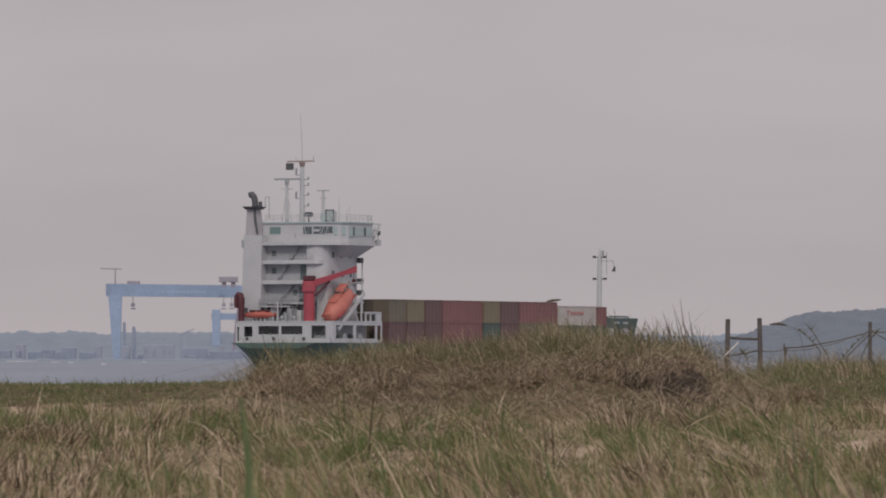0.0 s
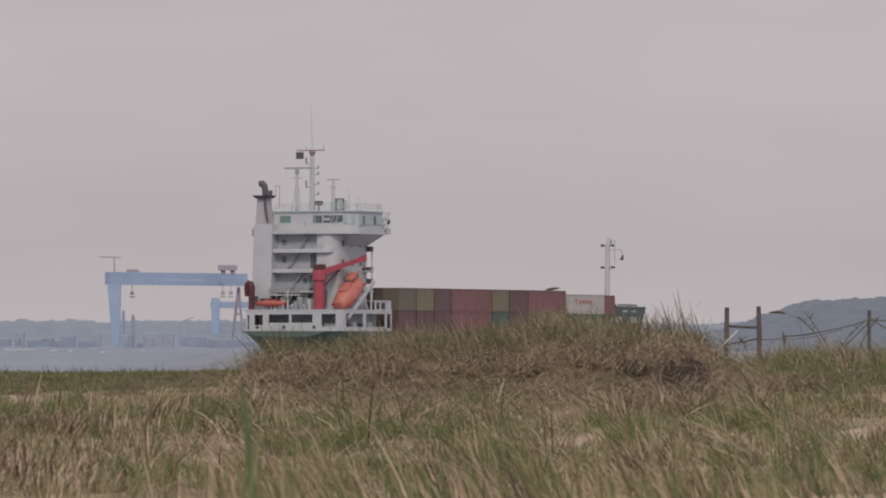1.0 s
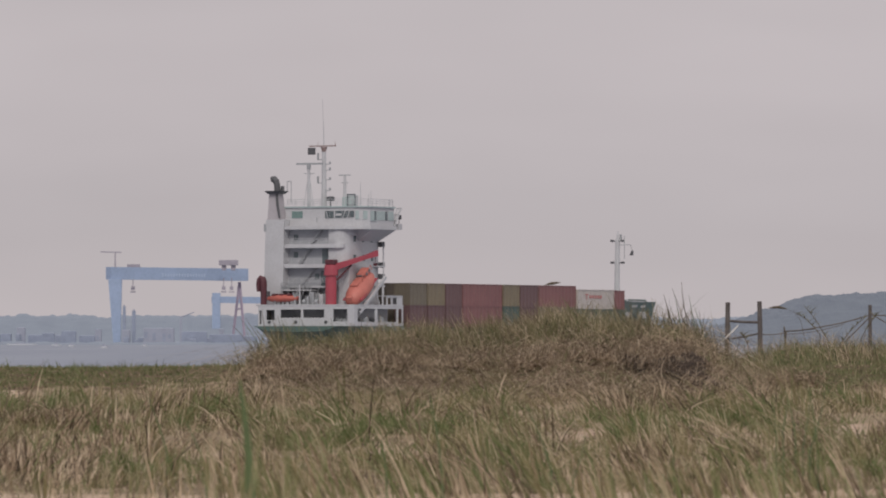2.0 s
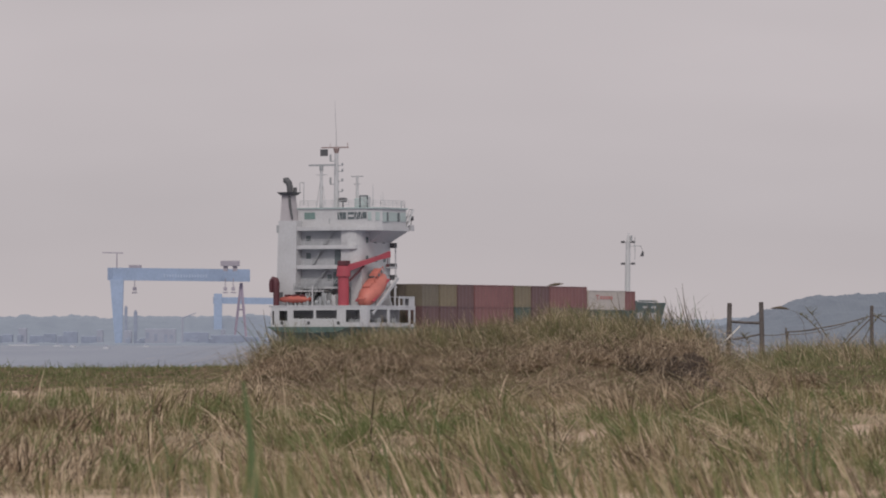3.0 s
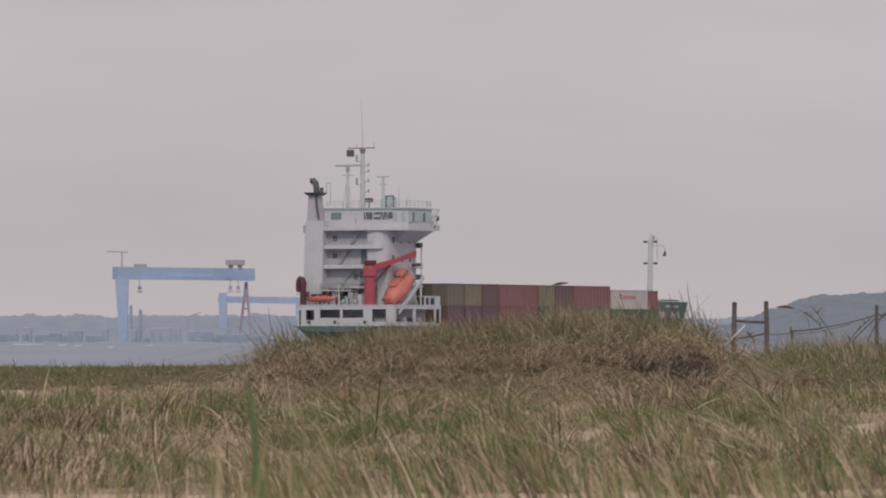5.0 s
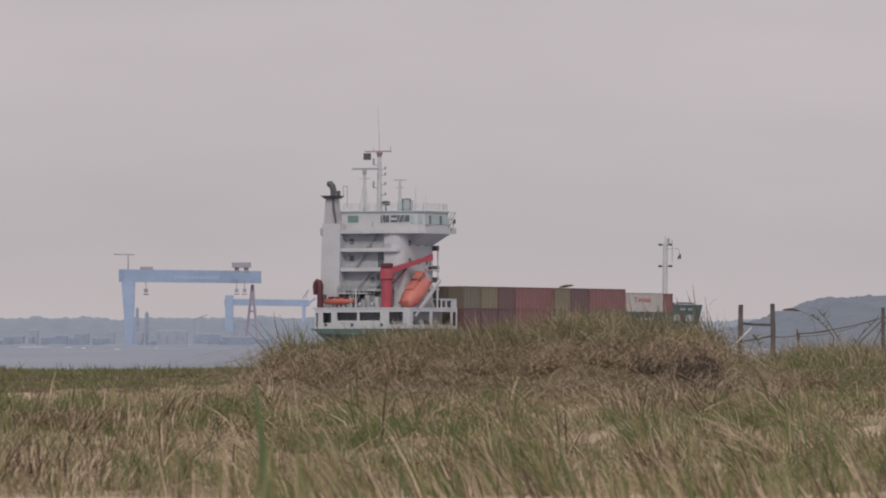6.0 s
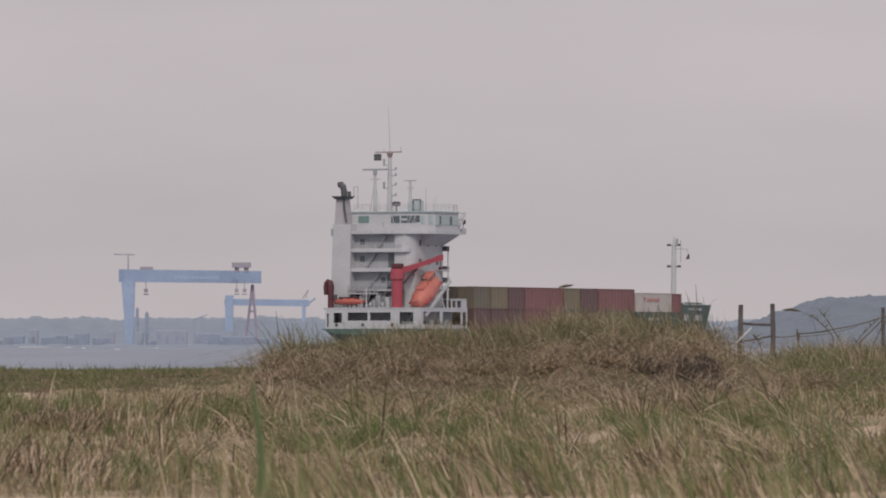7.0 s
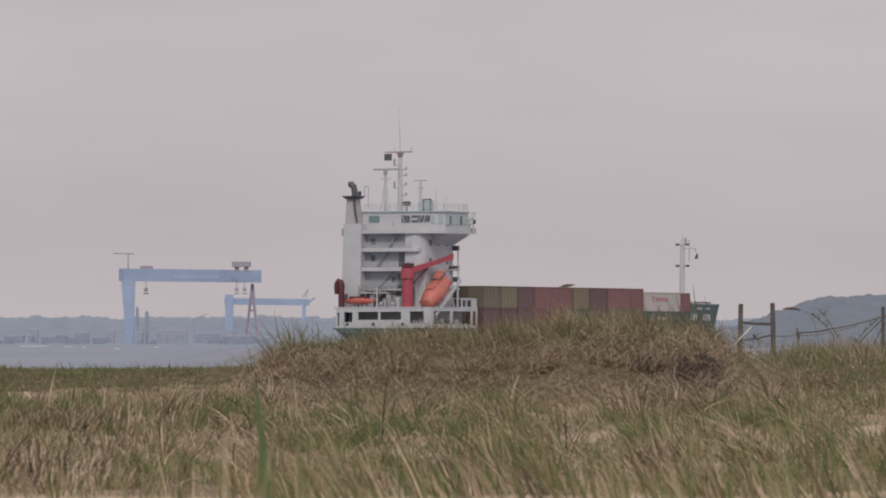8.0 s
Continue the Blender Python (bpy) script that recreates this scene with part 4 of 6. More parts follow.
def container(u, w, z, length, height, colour):
    ob = thing("shipping_container", WORDS[colour] + " corrugated steel container stowed on the ship", "container", "deck containers")
    for name, me in zip(("body", "frame", "door"), container_meshes(length, height, colour)):
        new(name, me).parent = ob
    place = pose(u, -w, z)
    ob.matrix_basis = ship_pose(0) @ place
    CARGO.append((ob, place))
    return ob


def make_cargo():
    # (from, length, upper colour, lower colour, top height)
    bays = [(16.95, 5.3, "olive", "maroon", 10.93), (22.35, 5.2, "khaki", "maroon", 10.93),
            (27.65, 5.1, "maroon", "maroon", 10.93), (32.85, 12.19, "red", "red", 10.93), (45.3, 5.2, "khaki", "green", 10.93),
            (50.6, 5.9, "maroon", "maroon", 10.93), (56.55, 12.1, "red", "khaki", 10.93), (69.05, 12.3, "white", "green", 10.45)]
    inner = ["maroon", "olive", "red", "khaki", "brown", "green"]
    for i, (u, length, up, low, z) in enumerate(bays, 1):
        for row in range(6):
            w = 6.15 - 2.46 * row
            a, b = (up, low) if row == 0 else ("umber", "umber") if i == 1 else (inner[(i + row) % 6], inner[(i * 2 + row) % 6])
            h = (z - 4.95) / 2
            under = container(u, w, 4.95, length, h, b)
            c = container(u, w, 4.95 + h, length, h, a)
            if a == "white" and row == 0:
                for k, (x0, x1, z0, z1) in enumerate(((2.4, 3.5, 1.98, 2.12), (2.85, 3.05, 1.35, 1.98), (3.8, 4.4, 1.5, 1.95), (4.65, 5.3, 1.5, 1.95), (5.55, 6.2, 1.5, 1.95), (6.45, 7.1, 1.5, 1.95), (7.35, 7.9, 1.5, 1.95))):
                    bm = bmesh.new()
                    box(bm, x0, x1, -1.235, -1.2, z0, z1)
                    part("marking_bar", bm, M_MARK, c)
                for x0, x1 in ((4.2, 5.4), (5.7, 6.9), (7.2, 7.7)):
                    part("marking_bar", box(bmesh.new(), x0, x1, -1.235, -1.2, 1.5, 1.85), CONT["white"], under)
    for row in range(1, 5):
        container(81.6, 6.1 - 2.46 * row + 1.5, 4.95, 5.4, 2.73, "green")
        container(81.6, 6.1 - 2.46 * row + 1.5, 7.68, 5.4, 2.73, "brown" if row == 1 else "red")


make_cargo()


# ---- the far shore, hazy in the distance ----
def ridge(name, xs, d0, d1, top, material, label, category, ny=14, quay=0.0, bump=2.5, size=0.06):
    verts, ny1 = [], ny + 1
    for j in range(ny1):
        k = j / ny
        for x in xs:
            y = d0 + (d1 - d0) * k
            rise = step(quay, quay + (1 - quay) * 0.55, k)
            z = -1 + 2.4 * step(0, 0.05, k) + (top(x) - 1.4) * rise
            z += bump * rise * (rough(x, y, size, 3.0) + 0.6 * rough(x, y, size * 2.7, 5.0) + 0.35 * rough(x, y, size * 7, 6.0))
            verts.append((x, y, z))
    w = len(xs)
    faces = [(j * w + i, j * w + i + 1, (j + 1) * w + i + 1, (j + 1) * w + i) for j in range(ny) for i in range(w - 1)]
    me = bpy.data.meshes.new(name)
    me.from_pydata(verts, [], faces)
    me.materials.append(material)
    return tagged(new(name, me), label, category, kind="structure")


def shore_top(x):
    return 22.6 + 1.6 * rough(x, 0, 0.012, 1.0) - 2.0 * step(-120, 60, x) + 1.5 * rough(x, 0, 0.10, 31.0) + 0.9 * rough(x, 0, 0.24, 32.0)


def hill_top(x):
    return 4 + 8.5 * step(128, 178, x) + 9.0 * step(180, 208, x) + 8.5 * step(200, 232, x) + 1.5 * step(232, 262, x) + 2 * step(260, 420, x) + 0.9 * rough(x, 0, 0.03, 2.0)


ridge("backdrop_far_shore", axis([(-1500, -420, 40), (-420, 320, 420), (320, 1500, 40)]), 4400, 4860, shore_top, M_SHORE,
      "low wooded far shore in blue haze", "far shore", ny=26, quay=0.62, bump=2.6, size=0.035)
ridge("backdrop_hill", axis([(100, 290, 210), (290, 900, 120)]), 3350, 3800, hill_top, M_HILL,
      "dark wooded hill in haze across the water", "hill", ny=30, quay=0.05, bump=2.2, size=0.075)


def belt_top(x):
    return 1.2 + 2.4 * max(0.0, rough(x, 0, 0.045, 9.0)) + 1.5 * max(0.0, rough(x, 0, 0.16, 10.0))


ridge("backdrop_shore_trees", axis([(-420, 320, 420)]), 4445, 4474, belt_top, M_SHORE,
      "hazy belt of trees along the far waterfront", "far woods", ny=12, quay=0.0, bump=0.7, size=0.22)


def far(px, py, d):
    """A place by its bearing and height, in thousandths of the lens, at distance d."""
    return (px - 784) / 10500 * d, d, EYE.z + (601 - py) / 10500 * d


def girder(bm, a, b, h, thick):
    """A beam between two top points, h high and thick wide."""
    a, b = Vector(a), Vector(b)
    n = Vector((-(b - a).y, (b - a).x, 0)).normalized() * thick / 2
    v = [bm.verts.new(p + s * n - Vector((0, 0, q))) for p in (a, b) for s in (-1, 1) for q in (0, h)]
    for f in ((0, 1, 3, 2), (4, 6, 7, 5), (0, 4, 5, 1), (2, 3, 7, 6), (0, 2, 6, 4), (1, 5, 7, 3)):
        bm.faces.new([v[i] for i in f])
    return bm


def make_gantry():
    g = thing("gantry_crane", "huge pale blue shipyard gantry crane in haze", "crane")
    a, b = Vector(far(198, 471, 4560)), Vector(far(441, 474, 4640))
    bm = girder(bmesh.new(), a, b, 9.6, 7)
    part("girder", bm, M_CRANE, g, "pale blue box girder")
    bm = bmesh.new()
    x0, x1 = far(198, 0, 4560)[0], far(222, 0, 4560)[0]
    y0 = 4560
    prism(bm, [(x0 + 4, y0 - 3), (x1 - 1.2, y0 - 3), (x1 - 1.2, y0 + 3), (x0 + 4, y0 + 3)], 0.5, 50.6, [(x0, y0 - 3.4), (x1, y0 - 3.4), (x1, y0 + 3.4), (x0, y0 + 3.4)])
    part("fixed_leg", bm, M_CRANE, g, "broad pale blue leg")
    bm = bmesh.new()
    top = Vector(far(430, 498, 4640))
    for px in (417, 440):
        foot = Vector(far(px, 604, 4640))
        tube(bm, top, (foot.x, foot.y, 0.6), 1.3, 1.0, 6)
    tube(bm, far(424.5, 545, 4640), far(436, 545, 4640), 0.7, n=5)
    part("hinged_leg", bm, M_CRANE_RED, g, "reddish A-shaped leg")
    for px0, px1, py0, py1 in ((394, 427, 459, 468), (232, 253, 466.5, 472.5)):
        bm = bmesh.new()
        p, q = far(px0, py0, 4600), far(px1, py1, 4600)
        box(bm, p[0], q[0], 4592, 4606, q[2], p[2])
        if px0 > 300:
            for s in (0.15, 0.65):
                box(bm, p[0] + (q[0] - p[0]) * s, p[0] + (q[0] - p[0]) * (s + 0.22), 4594, 4604, q[2] - 4, q[2])
        part("trolley_house", bm, M_CRANE_GREY, g, "grey trolley house")
    for px in (241.5, 402, 416):
        bm = bmesh.new()
        p, q = Vector(far(px, 490, 4600)), Vector(far(px, 508, 4600))
        tube(bm, p, q, 0.35, n=5)
        box(bm, q.x - 1.4, q.x + 1.4, 4598, 4602, q.z - 1.6, q.z + 1.2)
        box(bm, q.x - 2.0, q.x + 2.0, 4599, 4601, q.z - 3.6, q.z - 2.6)
        part("hoist_block", bm, M_CRANE_GREY, g)
    bm = bmesh.new()
    tube(bm, far(210, 472, 4560), far(210, 444, 4560), 0.55, 0.4, 6)
    tube(bm, far(184, 444, 4560), far(221, 445, 4560), 0.45, n=5)
    part("top_jib", bm, M_CRANE_GREY, g, "small slewing jib on a post")
    for i in range(16):
        p = far(290 + i * 4.8, 485, 4575)
        bm = bmesh.new()
        h = 2.2 if i % 3 else 2.8
        box(bm, p[0], p[0] + 1.7, p[1] - 12, p[1] + 1, p[2] - h / 2, p[2] + h / 2)
        lift = a.lerp(b, (p[0] - a.x) / (b.x - a.x))
        for v in bm.verts:
            v.co.y = lift.y - 3.75 + (0.2 if v.co.y > p[1] else 0)
        part("letter_bar", bm, M_CRANE_MARK, g)
    # the lower gantry beside it
    g = thing("gantry_crane", "smaller pale blue shipyard gantry crane in haze", "crane")
    bm = girder(bmesh.new(), far(383, 523, 4740), far(528, 525, 4770), 5.2, 6)
    part("girder", bm, M_CRANE, g)
    bm = bmesh.new()
    p, q = far(382, 517, 4740), far(396, 604, 4740)
    box(bm, p[0], q[0], 4736, 4744, 0.6, p[2])
    part("fixed_leg", bm, M_CRANE, g)
    bm = bmesh.new()
    p = far(521, 537, 4768)
    box(bm, p[0] - 1.4, p[0] + 1.4, 4765, 4771, 0.6, p[2])
    tube(bm, far(521, 537, 4768), far(541, 522, 4768), 1.2, 0.8, 6)
    part("hinged_leg", bm, M_CRANE, g)
    bm = bmesh.new()
    tube(bm, far(519, 522, 4770), far(529, 507, 4770), 0.5, 0.3, 5)
    tube(bm, far(524, 522, 4770), far(529, 507, 4770), 0.3, 0.3, 5)
    part("top_jib", bm, M_CRANE_GREY, g)


def make_far_buildings():
    rng = random.Random(5)
    # the buildings that stand out, then a broken row of low sheds and houses between them
    spec = [(260, 314, 577, 592, M_FARPALE), (222, 236, 580, 592, M_FARPALE), (328, 372, 583, 597, M_FARDARK), (376, 436, 588, 600, M_FARDARK),
            (250, 300, 594, 606, M_FARDARK), (36, 50, 576, 592, M_FARPALE), (115, 140, 582, 604, M_FARDARK), (1216, 1250, 583, 597, M_FARDARK), (1252, 1275, 588, 602, M_FARPALE)]
    px = -30.0
    while px < 480:
        w = rng.uniform(7, 30)
        if not (196 < px + w and px < 224):
            top = rng.choice((580, 588, 593, 597, 600)) + rng.uniform(-3, 2)
            spec.append((px, px + w, top, 606, rng.choice((M_FARDARK, M_FARROOF, M_FARROOF, M_FARDARK, M_FARPALE))))
        px += w + rng.uniform(-2, 16)
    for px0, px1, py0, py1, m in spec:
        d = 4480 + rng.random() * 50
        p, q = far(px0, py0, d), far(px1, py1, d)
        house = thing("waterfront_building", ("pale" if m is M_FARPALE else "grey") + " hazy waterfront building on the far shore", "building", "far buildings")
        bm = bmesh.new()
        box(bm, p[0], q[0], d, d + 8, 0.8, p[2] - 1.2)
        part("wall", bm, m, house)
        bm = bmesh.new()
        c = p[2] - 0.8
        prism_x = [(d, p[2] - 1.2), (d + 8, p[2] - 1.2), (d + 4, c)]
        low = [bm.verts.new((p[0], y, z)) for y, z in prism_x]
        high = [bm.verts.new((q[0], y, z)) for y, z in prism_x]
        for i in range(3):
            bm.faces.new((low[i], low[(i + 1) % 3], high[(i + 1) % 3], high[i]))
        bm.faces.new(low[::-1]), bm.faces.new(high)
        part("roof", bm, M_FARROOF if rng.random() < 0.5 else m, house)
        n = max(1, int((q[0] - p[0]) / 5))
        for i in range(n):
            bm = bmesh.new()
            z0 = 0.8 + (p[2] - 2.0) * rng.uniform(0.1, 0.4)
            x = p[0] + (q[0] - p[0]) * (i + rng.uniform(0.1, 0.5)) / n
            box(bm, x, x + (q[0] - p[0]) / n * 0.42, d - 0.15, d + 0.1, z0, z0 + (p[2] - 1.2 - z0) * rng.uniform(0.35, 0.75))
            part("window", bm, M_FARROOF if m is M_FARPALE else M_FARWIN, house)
    for px, py, r in ((226, 541, 1.1), (243, 549, 1.3)):
        t = thing("shipyard_tower", "slim hazy shipyard tower among the far buildings", "tower", "far towers")
        p = far(px, py, 4535)
        part("shaft", box(bmesh.new(), p[0] - r, p[0] + r, 4534, 4537, 0.8, p[2]), M_FARDARK, t)
        part("cap", box(bmesh.new(), p[0] - r * 0.6, p[0] + r * 0.6, 4534.3, 4536.7, p[2], p[2] + 1.2), M_FARPALE, t)
    t = thing("harbour_crane", "small hazy harbour crane with a raised jib", "crane")
    a, b = (Vector(far(px, py, 4535)) for px, py in ((326, 560), (350, 551)))
    part("tower", box(bmesh.new(), a.x - 0.8, a.x + 0.8, 4534, 4536, 0.8, a.z), M_FARPALE, t)
    part("jib", tube(bmesh.new(), a, b, 0.5, 0.3, 5), M_FARPALE, t)


def make_boats():
    # the 20 m entry stands for a long pale jetty, built like the boats
    for px, d, size in ((106, 3500, 5.2), (133, 3100, 3.0), (191, 2500, 2.6), (44, 4100, 20.0), (262, 3300, 2.6)):
        b = thing("moored_boat", "small white boat lying off the far shore", "boat", "moored boats")
        x = (px - 784) / 10500 * d
        bm = bmesh.new()
        h = size * 0.5
        prism(bm, [(x - h, d - 0.8), (x + h * 0.6, d - 0.9), (x + h, d), (x + h * 0.6, d + 0.9), (x - h, d + 0.8)], -0.2, 0.75,
              [(x - h * 1.04, d - 0.9), (x + h * 0.65, d - 1.0), (x + h * 1.12, d), (x + h * 0.65, d + 1.0), (x - h * 1.04, d + 0.9)])
        part("hull", bm, M_BOAT, b)
        bm = bmesh.new()
        prism(bm, [(x - h * 0.5, d - 0.6), (x + h * 0.35, d - 0.6), (x + h * 0.35, d + 0.6), (x - h * 0.5, d + 0.6)], 0.75, 1.7,
              [(x - h * 0.45, d - 0.5), (x + h * 0.15, d - 0.5), (x + h * 0.15, d + 0.5), (x - h * 0.45, d + 0.5)])
        part("cabin", bm, M_FARPALE, b)


make_boats()
make_gantry()
make_far_buildings()


# ---- fence on the dune ----
def make_fence():
    f = thing("wooden_fence", "broken weathered wooden fence of posts, rails and wire", "fence")
    d = 125.0
    def at(px, py, dd=d):
        return Vector(((px - 784) / 10500 * dd, dd, EYE.z + (601 - py) / 10500 * dd))
    rng = random.Random(3)
    for px, py, w, lean in ((1294, 535, 0.052, 0.01), (1350, 533, 0.052, -0.01), (1394, 578, 0.02, -0.02), (1398, 586, 0.016, 0.03), (1546, 539, 0.042, 0.0)):
        p = at(px, py)
        z0 = ground_z(p.x, d) - 0.3
        bm = bmesh.new()
        n = 9
        rings = []
        for k in range(5):
            z = z0 + (p.z - z0) * k / 4
            r = w * (1.05 - 0.12 * k / 4)
            c = Vector((p.x + lean * (k - 4), d, z))
            rings.append([bm.verts.new(c + Vector((r * (1 + rng.uniform(-.12, .12)) * math.cos(2 * math.pi * i / n), r * math.sin(2 * math.pi * i / n), rng.uniform(0, .02) if k == 4 else 0))) for i in range(n)])
        for a, b in zip(rings, rings[1:]):
            for i in range(n):
                bm.faces.new((a[i], a[(i + 1) % n], b[(i + 1) % n], b[i]))
        bm.faces.new(rings[0][::-1]), bm.faces.new(rings[-1])
        part("post", bm, M_WOOD, f, "weathered grey-brown post")
    for a, b, r in ((at(1292, 566), at(1352, 569), 0.03), (at(1300, 598), at(1352, 588), 0.02), (at(1392, 585), at(1448, 580), 0.018)):
        bm = bmesh.new()
        pipe(bm, [a, a.lerp(b, 0.5) + Vector((0, 0, -0.01)), b], [r, r * 0.9, r], 7)
        part("rail", bm, M_WOOD, f)
    for a, b, r, sag in ((at(1440, 580), at(1546, 556), 0.014, 0.03), (at(1546, 556), at(1640, 552), 0.013, 0.03), (at(1394, 590), at(1500, 572), 0.008, 0.05),
                         (at(1490, 615), at(1545, 560), 0.014, 0.0), (at(1546, 553), at(1600, 585), 0.012, 0.0), (at(1352, 590), at(1394, 588), 0.01, 0.02)):
        bm = bmesh.new()
        pipe(bm, [a.lerp(b, k / 6) - Vector((0, 0, sag * math.sin(math.pi * k / 6))) for k in range(7)], [r] * 7, 5)
        part("wire", bm, M_WIRE, f)
    peg = thing("marker_peg", "short white marker peg in the dune grass", "peg")
    p = at(1516, 651, 96.0)
    part("shaft", tube(bmesh.new(), (p.x, 96.0, ground_z(p.x, 96.0) - 0.05), (p.x, 96.0, p.z), 0.018, 0.014, 7), M_PLANK, peg)
    plank = thing("loose_plank", "pale bleached plank leaning in the grass by the fence", "plank")
    bm = bmesh.new()
    a, b = at(1262, 626, 122.5), at(1313, 575, 122.5)
    girder(bm, a + Vector((0, 0, 0.03)), b + Vector((0, 0, 0.03)), 0.04, 0.03)
    part("board", bm, M_PLANK, plank)


make_fence()


# ---- grass ----
LEVELS = ((0.0, 0.75), (0.3, 1.0), (0.55, 0.9), (0.8, 0.6), (1.0, 0.0))


def blade_mesh(name, specs, material):
    """Blades from rows of base (3), length, lean x, lean y, width, turn, droop."""
    a = np.array(specs, dtype=np.float64)
    n = len(a)
    base, h, lx, ly, w, turn, droop = a[:, 0:3], a[:, 3], a[:, 4], a[:, 5], a[:, 6], a[:, 7], a[:, 8]
    vs = []
    side = np.stack([np.cos(turn), np.sin(turn), np.zeros(n)], 1)
    for t, q in LEVELS:
        bend = t ** 1.6
        c = base + np.stack([lx * bend * h, ly * bend * h, h * t * (1 - droop * t)], 1)
        vs += [c - side * (w * q / 2)[:, None], c + side * (w * q / 2)[:, None]] if q else [c]
    verts = np.stack(vs, 1).reshape(-1, 3)
    k = np.arange(n)[:, None] * 9
    quads = np.concatenate([k + np.array([[i, i + 1, i + 3, i + 2]]) for i in (0, 2, 4)], 0)
    tris = k + np.array([[6, 7, 8]])
    me = bpy.data.meshes.new(name)
    me.vertices.add(len(verts))
    me.vertices.foreach_set("co", verts.ravel())
    loops = np.concatenate([quads.ravel(), tris.ravel()])
    starts = np.concatenate([np.arange(len(quads)) * 4, len(quads) * 4 + np.arange(len(tris)) * 3])
    me.loops.add(len(loops))
    me.loops.foreach_set("vertex_index", loops.astype(np.int32))
    me.polygons.add(len(starts))
    me.polygons.foreach_set("loop_start", starts.astype(np.int32))
    me.update(calc_edges=True)
    me.validate()
    me.materials.append(material)
    return me


def bank_places():
    """Where the hummock's face is undercut: place, half width, half height."""
    out = []
    d = CREST_Y - 3.2
    for px, py, wd, hg in ((486, 660, 40, 16), (545, 675, 28, 9), (1205, 662, 46, 28), (1130, 650, 34, 11), (1238, 690, 34, 14), (1060, 642, 34, 8), (940, 652, 26, 7), (845, 655, 34, 8), (700, 655, 26, 7), (610, 662, 26, 7)):
        x, z = (px - 784) / 10500 * d, EYE.z + (601 - py) / 10500 * d
        y = d
        for k in range(70):
            yy = 73 + 0.12 * k
            if EYE.z + (ground_z(x, yy) - EYE.z) * d / yy > z:
                y = yy
                break
        out.append((x, y, wd / 10500 * d, hg / 10500 * d))
    return out + [(-4.48, 65.5, 0.22, 0.045), (-4.25, 66.3, 0.14, 0.03), (4.35, 77.8, 0.26, 0.03), (4.75, 77.4, 0.18, 0.025)]


BANKS = bank_places()
GR = random.Random(11)


def clump(rows, x, y, n, radius, lo, hi, lean, spread, width, droop=0.1):
    """A clump of n blades of lengths lo to hi round a root, leaning one way together."""
    lx0, ly0 = GR.gauss(lean, spread * 0.7), GR.gauss(0, 0.15)
    for _ in range(n):
        a, r = GR.random() * 6.283, radius * math.sqrt(GR.random())
        px, py = x + r * math.cos(a), y + 1.6 * r * math.sin(a)
        lx, ly = lx0 + GR.gauss(0, spread), ly0 + GR.gauss(0, 0.25)
        dr = min(1.6, max(0.0, droop + GR.gauss(0, 0.12) + 0.25 * min(1.0, abs(lx))))
        rows.append((px, py, ground_z(px, py) - 0.02, GR.uniform(lo, hi), lx, ly, GR.uniform(0.7, 1.3) * width, GR.gauss(0, 0.5), dr))


